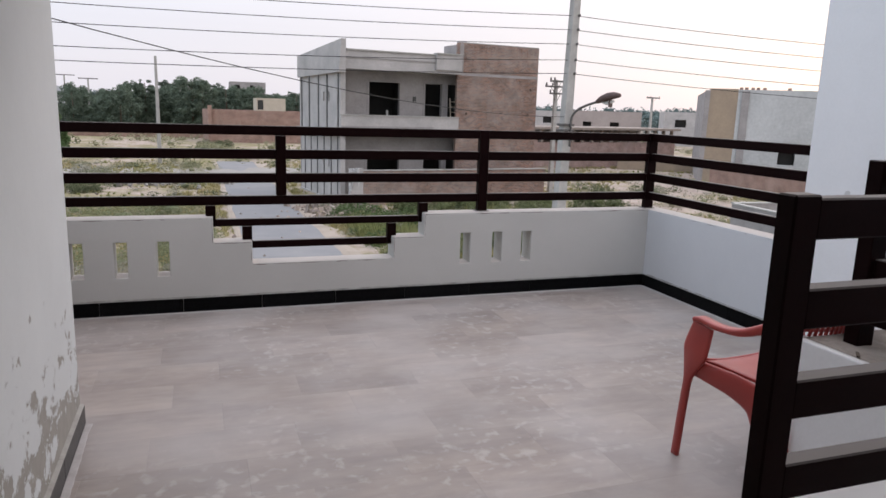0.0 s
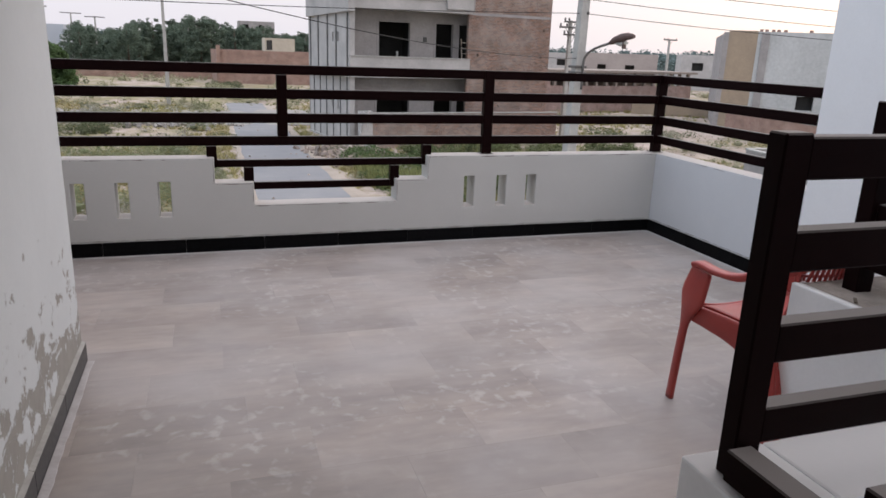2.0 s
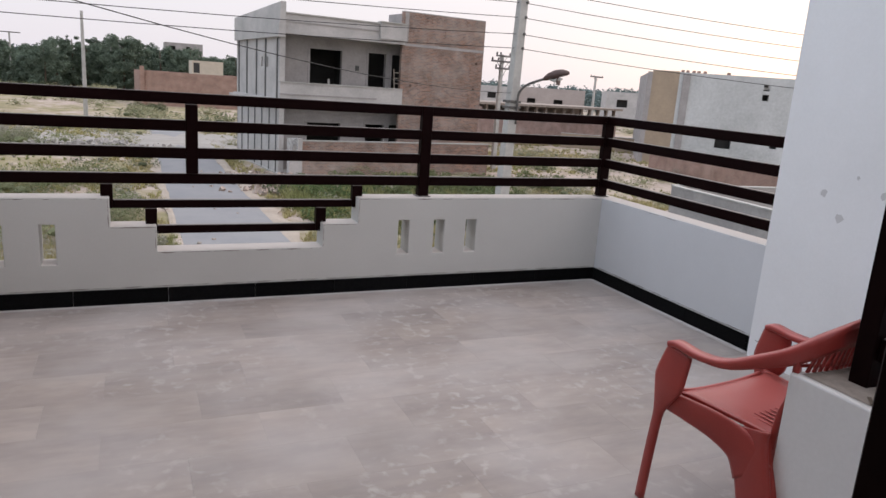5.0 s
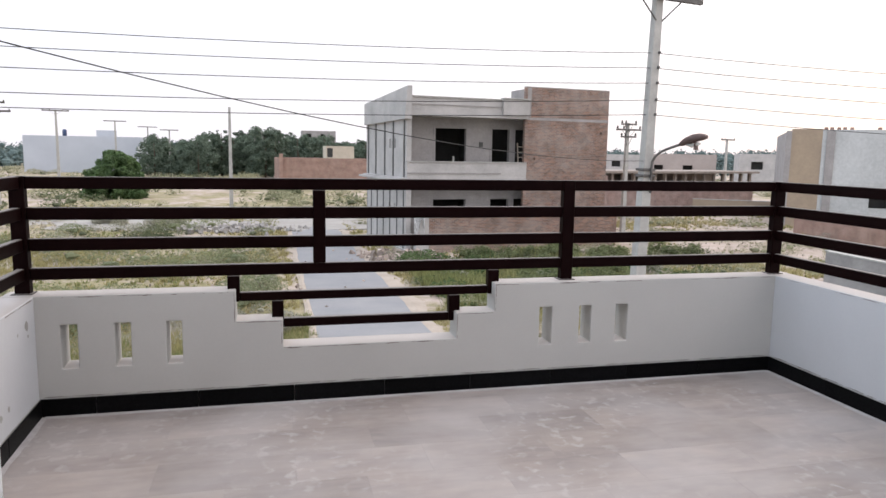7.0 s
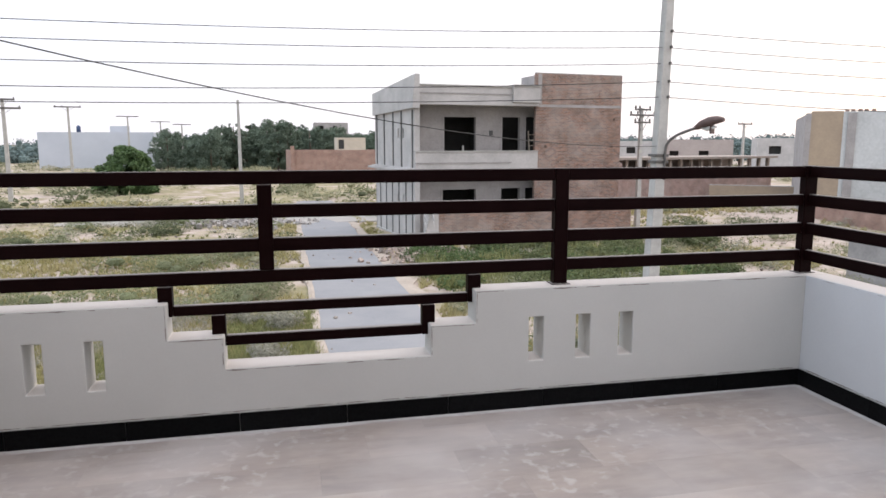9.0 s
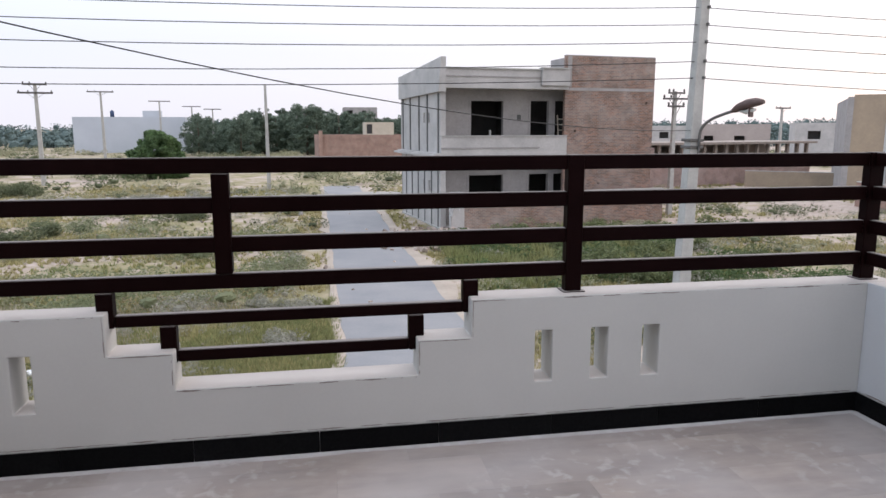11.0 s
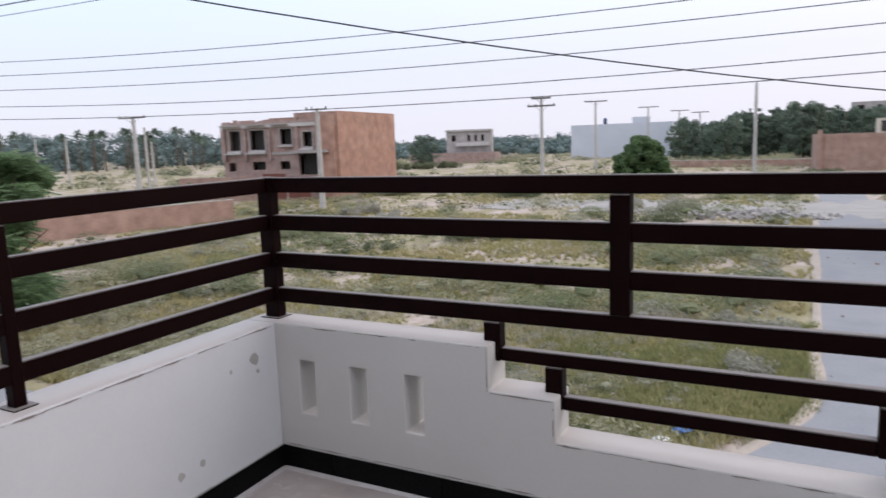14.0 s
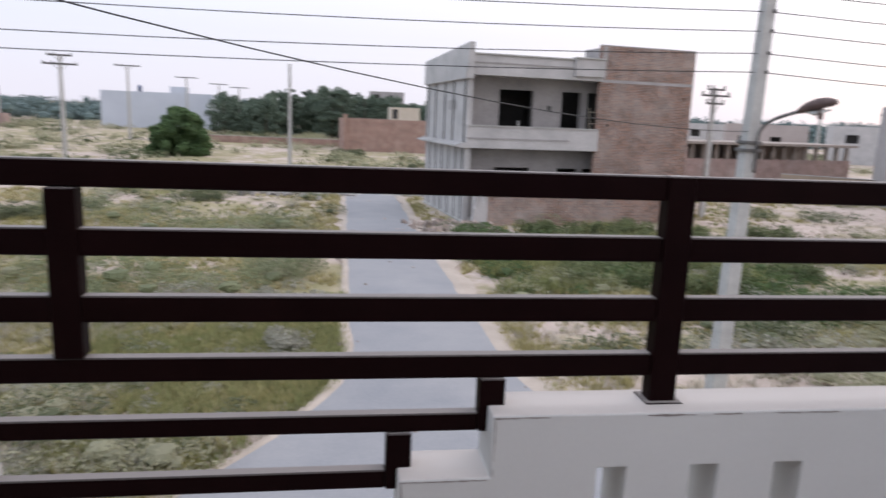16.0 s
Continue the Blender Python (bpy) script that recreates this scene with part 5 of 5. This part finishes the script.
flats = building("brick_shell_building", -54.35, 54.49, ang, w, 14.5, 8.25, BRICK_GREY, "unfinished brick building with empty window openings", H2, extra=(
    ("floor_band", (-0.1, -0.12, 4.75, w, -0.001, 5.0), RENDER), ("roof_band", (-0.1, -0.2, 7.6, w, -0.001, 7.95), RENDER_LIGHT),
    ("porch_roof", (8.9, -1.0, 4.85, 13.0, -0.13, 5.1), RENDER), ("stair_head", (8.4, 1.0, 8.251, 13.3, 5.0, 9.0), BRICK_PINK), ("stub_wall", (5.6, 0.5, 8.251, 9.0, 0.8, 8.55), BRICK_PINK)))
for a, b, c, e in H2[:4]:
    window = part("window_frame", holed_wall(a - 0.15, b + 0.15, c - 0.12, e + 0.12, [(a, b, c, e)], -0.08, -0.001), RENDER, flats)
    part("sill", boxes((a - 0.18, -0.34, c - 0.26, b + 0.18, -0.081, c - 0.121)), RENDER_LIGHT, window)
rw = random.Random(14)
x = 0.1
while x < 8.2:
    wd = rw.uniform(0.25, 0.9)
    part("broken_course", boxes((x, 0.0, 8.2505, x + wd, 0.28, 8.25 + rw.choice((0.08, 0.08, 0.17, 0.25)))), BRICK_PINK, flats)
    x += wd + rw.uniform(0.0, 0.7)
part("gable", boxes((w + 0.002, 0.0, 0, w + 0.3, 14.3, 8.95)), PLASTER_OR, flats, "orange-brown plastered side wall")
part("gable_pier", boxes((w - 2.1, -0.35, 0, w, -0.002, 8.7)), PLASTER_OR, flats)
for x0, x1, z1 in ((0.0, 0.45, 8.2), (2.75, 3.1, 8.1), (5.7, 6.1, 8.0), (9.1, 9.45, 8.2)):
    part("pilaster", boxes((x0, -0.28, 4.2, x1, -0.002, z1 - 0.65)), BRICK_GREY, flats)
for x0, x1, z0 in ((0.2, 2.6, 7.96), (3.3, 5.6, 7.96), (6.3, 8.3, 7.96)):
    part("slab_edge", boxes((x0, -0.75, z0 - 0.12, x1, -0.201, z0)), RENDER, flats)
for x0, x1, z0 in ((3.2, 5.7, 5.0), (0.5, 2.7, 5.0), (9.7, 11.4, 5.25)):
    part("balcony_slab", boxes((x0, -0.7, z0 - 0.1, x1, -0.121, z0 + 0.02)), RENDER_LIGHT, flats)
part("gate", boxes((6.9, -3.2, 0, 9.5, -3.1, 2.9)), RUST, flats, "rust-red metal gate")
part("gate", boxes((9.8, -3.2, 0, 12.3, -3.1, 2.6)), RUST, flats, "rust-red metal gate")
part("yard_wall", holed_wall(-3.5, 6.8, 0, 2.6, [(-2.6, -1.9, 1.5, 2.2), (0.2, 0.9, 1.5, 2.2), (3.4, 4.1, 1.5, 2.2)], -3.25, -3.05), BRICK_PINK, flats)

# white walled block and its tank
wb = building("white_block", -50.3, 165, 0, 23.6, 12, 8.0, BLUEWHITE, "large plain whitewashed building with a flat roof", parapet=0.2, extra=(("roof_room", (14.2, 2, 8.001, 17.8, 5, 9.4), BLUEWHITE), ("gutter_box", (23.0, -0.8, 4.6, 24.8, -0.002, 6.0), WHITE)))
tank = thing("water_tank", pose(-42.5, 167, GZ + 7.88), "blue plastic water tank on a roof", "water tank")
part("barrel", sweep([(0, 0, 0), (0, 0, 1.2), (0, 0, 1.5)], [0.45, 0.45, 0.2], 12), mat("faded_blue_plastic", (0.05, 0.08, 0.16), None, 4, 0.6), tank)
# pink brick shed with cream stair room
# the stair room's doorway is a dark sheet, its shade painted on
building("brick_bungalow", 2.5, 98, 4, 14.6, 9, 4.6, BRICK_PINK, "low pink brick bungalow with a bare parapet", parapet=0.6, extra=(("stair_room", (7.0, 3, 4.601, 11.2, 6, 6.4), CREAM), ("doorway_shade_sheet", (7.2, 2.98, 4.75, 8.0, 3.0, 6.1), ROOM_SHADE), ("side_wall", (-0.01, -0.4, 0, 0.5, -0.002, 5.2), BRICK_PINK)))
# far house with a terrace
building("far_grey_house", -74.5, 146, 20, 10.5, 8, 7.9, RENDER, "grey two-storey house far over the fields", ((1.2, 2.2, 5.2, 6.6), (5.0, 5.6, 5.2, 6.6), (6.6, 7.2, 5.2, 6.6), (8.2, 8.8, 5.2, 6.6)), extra=(("balcony", (2.4, -1.1, 4.1, 10.0, -0.002, 4.9), RENDER_LIGHT), ("roof_rim", (-0.3, -0.5, 7.5, 10.8, -0.003, 7.8), RENDER_LIGHT)))
building("far_low_house", -80, 138, 14, 20, 6, 2.6, BRICK_GREY, "low brown house far over the fields")
building("far_roof_house", 9.5, 190, 0, 9, 8, 11.0, RENDER, "grey house top rising over the grove", ((1.0, 2.5, 9.2, 10.2), (5.0, 6.0, 9.2, 10.2)))
building("far_roof_house", -3.5, 195, 0, 7, 8, 10.6, RENDER, "grey house top rising over the grove", ((3.0, 4.5, 8.8, 9.8),))

# grey house to the east
ge = thing("grey_block_house", pose(42.0, 45.0, GZ - 0.1, 0, 0, -36), "pale rendered two-storey block with a yellow-brown strip", "house", "far houses")
part("wall", holed_wall(2.6, 24, 0, 8.0, [(6.2, 7.5, 1.9, 3.0), (10.6, 11.2, 2.2, 2.9), (9.4, 9.9, 6.9, 7.4), (9.4, 9.9, 6.1, 6.6)], 0, 0.3), mat("stained_pale_render", (0.58, 0.59, 0.58), (0.36, 0.37, 0.36), 0.22, 0.9, 0.3, 5), ge)
part("plaster_strip", boxes((0.4, 0.02, 0, 2.599, 0.32, 8.05)), PLASTER_YE, ge)
part("corner_pier", boxes((0, 0, 0, 0.399, 0.3, 7.9)), RENDER, ge)
part("drain_pier", boxes((2.9, -0.12, 0, 3.5, -0.002, 7.9)), RENDER, ge)
part("left_wall", boxes((0, 0.33, 0, 0.3, 14, 7.8)), RENDER, ge)
part("rear_wall", boxes((0, 14.01, 0, 24, 14.3, 7.8)), RENDER, ge)
part("right_wall", boxes((23.7, 0.31, 0, 24, 14, 7.8)), RENDER, ge)
part("roof", boxes((0.31, 0.33, 7.0, 23.69, 14, 7.2)), CONC, ge)
# dark sheets painted as the shade behind these windows
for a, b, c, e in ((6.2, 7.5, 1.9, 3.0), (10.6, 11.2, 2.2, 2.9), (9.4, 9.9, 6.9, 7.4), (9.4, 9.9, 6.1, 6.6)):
    part("window_shade_sheet", boxes((a, 0.8, c, b, 0.85, e)), ROOM_SHADE, ge)
for x in (2.7, 3.1, 3.6, 4.0, 4.5, 6.4):
    part("loose_brick", boxes((x, 0.02, 8.0, x + 0.25, 0.28, 8.18)), BRICK_PINK, ge)

# walled plots
def plot_wall(x0, y0, x1, y1, h, material, label):
    a = math.degrees(math.atan2(y1 - y0, x1 - x0))
    ob = thing("plot_wall", pose(x0, y0, GZ - 0.15, 0, 0, a), label, "wall", "plot walls")
    L = math.hypot(x1 - x0, y1 - y0)
    part("brickwork", boxes((0, -0.12, 0, L, 0.12, h)), material, ob)
    part("coping", boxes((-0.03, -0.14, h + 0.001, L + 0.03, 0.14, h + 0.06)), CONC, ob)
    return ob


plot_wall(42.0, 57.5, 50.5, 51.0, 1.6, PLASTER_YE, "low sand-coloured plot wall")
plot_wall(39.2, 39.9, 37.0, 25.0, 1.9, BRICK_PINK, "pinkish brick plot wall")
plot_wall(23.2, 19.0, 22.8, 13.0, 2.0, RENDER, "grey concrete block plot wall")
plot_wall(23.3, 19.2, 38.0, 18.0, 2.0, RENDER, "grey concrete block plot wall")
plot_wall(-42.0, 22.5, -37.0, 37.5, 1.75, BRICK_PINK, "long pinkish brick plot wall")
plot_wall(-33.0, 18.2, -42.2, 22.3, 1.75, BRICK_PINK, "long pinkish brick plot wall")
plot_wall(-20, 112, 2, 110, 1.2, BRICK_PINK, "low far brick wall")

# open sheds with a row of columns
shed = thing("column_shed", pose(30.5, 57.0, GZ, 0, 0, 14), "long unfinished shed with a row of concrete columns", "shed")
for i in range(17):
    part("column", boxes((i * 1.38, 0, 2.6, i * 1.38 + 0.28, 0.3, 3.9)), DUST, shed)
part("roof_slab", boxes((-0.4, -0.5, 3.901, 23, 6, 4.12)), DUST, shed)
part("front_wall", boxes((-0.2, 0.02, 0, 22.8, 0.28, 2.599)), BRICK_GREY, shed)
part("rear_wall", boxes((-0.2, 5.6, 0, 22.8, 5.9, 3.9)), DUST, shed)
building("brick_bungalow", 23.5, 52, 8, 7, 7, 3.9, BRICK_GREY, "low brown brick house behind the yard", parapet=0.3)
building("far_low_house", 48.0, 78.5, -28, 9, 8, 6.0, mat("pale_pink_render", (0.45, 0.385, 0.35), (0.35, 0.30, 0.275), 0.4, 0.9, 0.2, 6), "low dusty pink house behind the shed", ((1.5, 2.6, 3.4, 4.6), (5, 6.2, 3.4, 4.6)))
building("far_low_house", 84.0, 108, -30, 16, 9, 6.4, RENDER_LIGHT, "pale house in the far distance", ((2, 4, 3.6, 5.0), (7, 9, 3.6, 5.0), (11, 13, 3.6, 5.0)))
building("far_low_house", 104.0, 118, -36, 14, 9, 8.4, BLUEWHITE, "pale two-storey house in the far distance", ((2, 4, 5.2, 6.6), (7, 9, 5.2, 6.6)))
building("far_low_house", 70.0, 150, -22, 20, 9, 6.0, RENDER_LIGHT, "grey house in the far distance", ((3, 5, 3.2, 4.6), (9, 11, 3.2, 4.6)))
building("far_low_house", 56.0, 62.0, -30, 6, 5, 3.8, BRICK_PINK, "small low brick outbuilding", parapet=0.3)

# ---- poles, lamp, cables ----


def utility_pole(x, y, top, w, label, arm=1.5, arms=((0.15, 1.0),), ang=0.0, lean=(0, 0), insulators=True, base=GZ):
    ob = thing("utility_pole", pose(x, y, base - 0.3, lean[0], lean[1], ang), label, "utility pole", "street poles")
    h = top - base + 0.3
    bm = bmesh.new()
    vs = [bm.verts.new((sx * w * (0.62 if k == 0 else 0.36), sy * w * (0.5 if k == 0 else 0.32), h * k)) for k in (0, 1) for sx, sy in ((-1, -1), (1, -1), (1, 1), (-1, 1))]
    for f in ((3, 2, 1, 0), (4, 5, 6, 7), (0, 1, 5, 4), (1, 2, 6, 5), (2, 3, 7, 6), (3, 0, 4, 7)):
        bm.faces.new([vs[i] for i in f])
    bmesh.ops.bevel(bm, geom=bm.edges[:], offset=w * 0.06, segments=1, affect="EDGES")
    part("shaft", bm, CONC, ob)
    for drop, k in arms:
        z = h - drop
        th = 0.055 if y < 60 else 0.09
        cross = part("crossarm", boxes((-arm * k, -w * 0.36 - 0.1, z - th, arm * k, -w * 0.36 - 0.01, z + th)), GALV, ob)
        if insulators:
            for s in (-0.92, -0.4, 0.92):
                part("insulator", sweep([(s * arm * k, -w * 0.36 - 0.05, z + 0.06), (s * arm * k, -w * 0.36 - 0.05, z + 0.12), (s * arm * k, -w * 0.36 - 0.05, z + 0.17), (s * arm * k, -w * 0.36 - 0.05, z + 0.24)], [0.035, 0.075, 0.05, 0.06], 8), GALV, cross)
            for s in (-1, 1):
                part("brace", sweep([(s * 0.5 * arm * k, -w * 0.36 - 0.03, z - 0.05), (s * w * 0.3, -w * 0.36, z - 0.5)], 0.018, 5), GALV, cross)
    return ob


WZ = (3.965, 3.635, 3.30, 2.925, 2.60)
SAG = (0.36, 0.325, 0.335, 0.375, 0.30)
PA, PB = Vector((9.8, 10.1)), Vector((-17.4, 7.6))
pole_a = utility_pole(PA.x - 0.155, PA.y, 5.28, 0.27, "tall tapered concrete street pole carrying a lamp", 1.1, ((0.12, 1.0),), 8, (0, 1.3))
pole_b = utility_pole(PB.x, PB.y, 4.85, 0.36, "leaning tapered concrete street pole with a crossarm", 1.55, ((0.1, 1.0),), 20, (0, -2.0))
for ob, p in ((pole_a, PA), (pole_b, PB)):
    for z in WZ:
        k = z - GZ + 0.3
        if ob is pole_a:
            part("wire_knob", boxes((0.04, -0.15, k - 0.025, 0.09, -0.06, k + 0.035), bevel=0.01), GALV, ob)
            continue
        for s in (-0.16, 0.16):
            part("wire_knob", boxes((s - 0.045, -0.04, k - 0.045, s + 0.045, 0.04, k + 0.045), bevel=0.015), GALV, ob)
for z in (1.36, 1.22):
    k = z - GZ + 0.3
    part("clamp_band", boxes((-0.17, -0.15, k - 0.03, 0.17, 0.15, k + 0.03), bevel=0.01), GALV, pole_a)
for z in (1.6, 1.2):
    k = z - GZ + 0.3
    part("clamp_band", boxes((-0.24, -0.22, k - 0.025, 0.24, 0.22, k + 0.025), bevel=0.01), GALV, pole_b)

lamp = thing("street_lamp", pose(9.83, 9.95, 1.45, 0, 0, -58), "rusty street lamp head on a bent steel arm", "street lamp")
part("arm", sweep(lerp_path([(0, 0, -0.62), (0, 0, -0.05), (0.05, 0, 0.17), (0.26, 0, 0.34), (0.72, 0, 0.50)], 5), 0.03, 8), GALV, lamp)
bm = bmesh.new()
rings = []
for x, hw, zt, zb in ((0.64, 0.04, 0.53, 0.44), (0.74, 0.10, 0.62, 0.45), (0.92, 0.15, 0.70, 0.50), (1.09, 0.15, 0.72, 0.55), (1.20, 0.12, 0.70, 0.58), (1.25, 0.06, 0.68, 0.60)):
    rings.append([bm.verts.new((x, hw * a, zb + (zt - zb) * b)) for a, b in ((-1, 0.2), (-0.8, 0.8), (0, 1), (0.8, 0.8), (1, 0.2), (0, 0))])
for a, b in zip(rings, rings[1:]):
    for k in range(6):
        bm.faces.new((a[k], a[(k + 1) % 6], b[(k + 1) % 6], b[k])).smooth = True
bm.faces.new(rings[0])
bm.faces.new(rings[-1][::-1])
bmesh.ops.recalc_face_normals(bm, faces=bm.faces)
shell = part("shell", bm, LAMPM, lamp, "rusty brown lamp shell")
part("hanging_flap", boxes((1.0, -0.08, 0.36, 1.03, 0.08, 0.53)), LAMPM, shell, "loose cover hanging open")
part("bowl", sweep([(0.80, 0, 0.48), (0.92, 0, 0.455), (1.10, 0, 0.50)], [0.05, 0.09, 0.05], 8, 0.5), GLASSY, shell, "cloudy lamp glass")


def cable(pts, r, label):
    tagged(part("overhead_cable", sweep(pts, r, 5), CABLE), label, "cable", "overhead cables")


for i, z in enumerate(WZ):
    for a, b, sag in ((PB, PA, SAG[i]), (PA, PA + Vector((26, -4.5)), 0.5), (PB - Vector((30, 6)), PB, 0.45)):
        pts = []
        for k in range(17):
            u = k / 16
            q = a.lerp(b, u)
            pts.append((q.x, q.y, z - sag * 4 * u * (1 - u)))
        cable(pts, 0.008, "thin dark overhead line between street poles")
for dx, dz in ((-1.4, 0.2), (-0.6, 0.25), (1.4, 0.15)):
    q = Vector((PB.x + dx, PB.y + dx * 0.3))
    cable([(q.x + 30 * u * 0.9, q.y + 4 * u + 0.5, 4.95 + dz + 1.2 * u - 0.5 * u * (1 - u)) for u in (k / 12 for k in range(13))], 0.009, "thin dark overhead line over the street")
    cable([(q.x - 30 * u, q.y - 7 * u, 4.95 + dz - 0.6 * u * (1 - u)) for u in (k / 12 for k in range(13))], 0.009, "thin dark overhead line over the street")
cable([(9.75 - 39.75 * u, 10.1 - 30.1 * u, 1.555 - 0.529 * u + 15.81 * u * u) for u in (0.405 * k / 20 for k in range(21))], 0.0065, "black service cable from the street pole")

for x, y, top, arm, arms in ((-35.4, 46.6, 4.7, 1.0, ((0.1, 1),)), (-24.0, 70.9, 5.8, 1.5, ((0.1, 0.7), (0.9, 1.0))), (-29.3, 111.2, 7.0, 1.8, ((0.1, 1),)), (-27.7, 143.9, 6.8, 2.0, ((0.1, 1),)), (-25.1, 164.7, 6.4, 2.0, ((0.1, 1),)), (-19.4, 155.4, 5.6, 1.8, ((0.1, 1),)), (-2.15, 62.0, 5.4, 0.3, ()), (-55.9, 44.6, 4.9, 1.6, ((0.1, 1),)), (-70.7, 58.1, 4.5, 0.5, ()), (-89.4, 74.7, 3.0, 0.8, ()), (-107, 67.3, 4.2, 0.8, ()), (-104.8, 71, 4.2, 0.8, ()), (24.0, 37.8, 3.8, 0.75, ((0.1, 0.8), (0.45, 1.3), (0.9, 0.8))), (65.0, 85.2, 4.3, 1.3, ((0.1, 1),)), (85, 98, 4.3, 1.2, ((0.1, 1),))):
    utility_pole(x, y, top, 0.28 if y < 40 or not arms else 0.36, "distant concrete utility pole" if arms else "distant bare concrete utility pole", arm, arms, 10, (0, 0), y < 120)

# ---- skirting and floor pieces, laid one by one ----
SKM = {}


def slab_mesh(w, d, h, material, bevel):
    key = (round(w, 4), round(d, 4), round(h, 3), material.name)
    if key not in SKM:
        me = bpy.data.meshes.new("tile")
        b = boxes((0, 0, 0, w, d, h), bevel=bevel)
        b.to_mesh(me)
        b.free()
        me.materials.append(material)
        SKM[key] = me
    return SKM[key]


def lay(name, parent, w, d, h, x, y, z, material, bevel=0.0015):
    ob = new(name, slab_mesh(w, d, h, material, bevel))
    ob.location = (x, y, z)
    ob.parent = parent
    return ob


G = 0.0025
xs = [0.0] + [0.322 + 0.6075 * k for k in range(9) if 0.322 + 0.6075 * k < 5.15] + [5.2]
for a, b in zip(xs, xs[1:]):
    lay("skirting_tile", parapet_front, b - a - G, 0.012, 0.113, a, -0.012, 0.0, GRANITE)
ys = [-0.0125 - 0.6075 * k for k in range(4)] + [-1.995]
for a, b in zip(ys, ys[1:]):
    lay("skirting_tile", parapet_left, 0.012, a - b - G, 0.113, -0.022 * b, b + G, 0.0, GRANITE).rotation_euler = (0, 0, 0.022)
ys = [-0.0125 - 0.6075 * k for k in range(4)] + [-1.895]
ys = sorted({round(v, 4) for v in ys if v >= -1.895}, reverse=True)
for a, b in zip(ys, ys[1:]):
    lay("skirting_tile", parapet_right, 0.012, a - b - G, 0.113, 5.188, b + G, 0.0, GRANITE)
ys = [-1.966 - 0.6075 * k for k in range(10)]
for a, b in zip(ys, ys[1:]):
    lay("skirting_tile", wall_left, 0.020, a - b - G, 0.10, 0.46, b + G, 0.0, GREYSTONE)
    bm = bmesh.new()
    v = [bm.verts.new(c) for c in ((0.46, b + G, 0.1005), (0.48, b + G, 0.1005), (0.46, b + G, 0.108), (0.46, a, 0.1005), (0.48, a, 0.1005), (0.46, a, 0.108))]
    for f in ((0, 1, 2), (3, 5, 4), (1, 4, 5, 2), (0, 3, 4, 1), (0, 2, 5, 3)):
        bm.faces.new([v[i] for i in f])
    part("cement_fillet", bm, CEMENT, wall_left)

# thin rough mortar line on top of the skirting
for wall, a0, a1, ax in ((parapet_front, 0.02, 5.18, 0), (parapet_left, -1.98, -0.02, 1), (parapet_right, -1.88, -0.02, 1)):
    bm = bmesh.new()
    n = int((a1 - a0) / 0.03)
    for i in range(n):
        u0, u1 = a0 + (a1 - a0) * i / n, a0 + (a1 - a0) * (i + 1) / n
        hgt_ = 0.1135 + 0.006 * max(0, noise.noise(Vector((u0 * 6, ax * 5, 1)))) + random.uniform(0, 0.002)
        if ax == 0:
            box(bm, u0, -0.006, 0.1131, u1, -0.0004, hgt_ + 0.002)
        elif wall is parapet_left:
            box(bm, 0.0004 - 0.022 * u0, u0, 0.1131, 0.006 - 0.022 * u0, u1, hgt_ + 0.002)
        else:
            box(bm, 5.194, u0, 0.1131, 5.1996, u1, hgt_ + 0.002)
    part("mortar_line", bm, CEMENT, wall, "rough grey mortar bead")

# cement and the walls' painted reflection along the foot of the skirting
def foot_strip(x0, y0, x1, y1, nx, ny, wall, seed):
    r = random.Random(seed)
    L = math.hypot(x1 - x0, y1 - y0)
    n = int(L / 0.035)
    bm = bmesh.new()
    prev = None
    for i in range(n + 1):
        t = i / n
        w = 0.030 + 0.016 * noise.noise(Vector((t * L * 2.3, seed, 0))) + r.uniform(-0.003, 0.003)
        px, py = x0 + (x1 - x0) * t, y0 + (y1 - y0) * t
        cur = [bm.verts.new(c) for c in ((px, py, 0.0003), (px, py, 0.0042), (px + nx * w, py + ny * w, 0.0012), (px + nx * (w + 0.003), py + ny * (w + 0.003), 0.0003))]
        if prev:
            for k in range(3):
                bm.faces.new((prev[k], prev[k + 1], cur[k + 1], cur[k]))
        prev = cur
    bmesh.ops.recalc_face_normals(bm, faces=bm.faces)
    part("cement_reflection_strip", bm, HAZE, wall, "pale dried cement and painted wall reflection on the tiles")


foot_strip(0.03, -0.0135, 5.17, -0.0135, 0, -1, parapet_front, 3)
foot_strip(0.0135, -0.03, 0.055, -1.97, 1, 0, parapet_left, 4)
foot_strip(5.1865, -0.03, 5.1865, -1.87, -1, 0, parapet_right, 5)
foot_strip(0.482, -1.99, 0.482, -7.0, 1, 0, wall_left, 6)

TL, TW = 0.708, 0.345
row = 0
y1 = -0.0125
y0 = -0.170
while y1 > -7.9:
    y0 = max(y0, -7.99)
    left_x = 0.0 if y1 > -1.97 else 0.4805
    right_x = 5.187 if y1 > -1.9 else 5.138
    off = 2.22 + (0.354 if row % 2 == 0 else 0.0) - 4 * TL + (0.09 if row % 3 == 2 else 0)
    x = off
    while x < right_x:
        a, b = max(x, left_x), min(x + TL, right_x)
        inside = (a > 2.373 and y1 < -4.83) or (a > 3.73 and y1 < -3.87)
        if b - a > 0.004 and not inside:
            t = lay("floor_tile", floor, round(b - a - 0.0005, 4), round(y1 - y0 - 0.0005, 4), 0.012, a, y0 + 0.0005, -0.0119, MARBLE, 0.0)
        x += TL
    y1, y0 = y0, y0 - TW
    row += 1
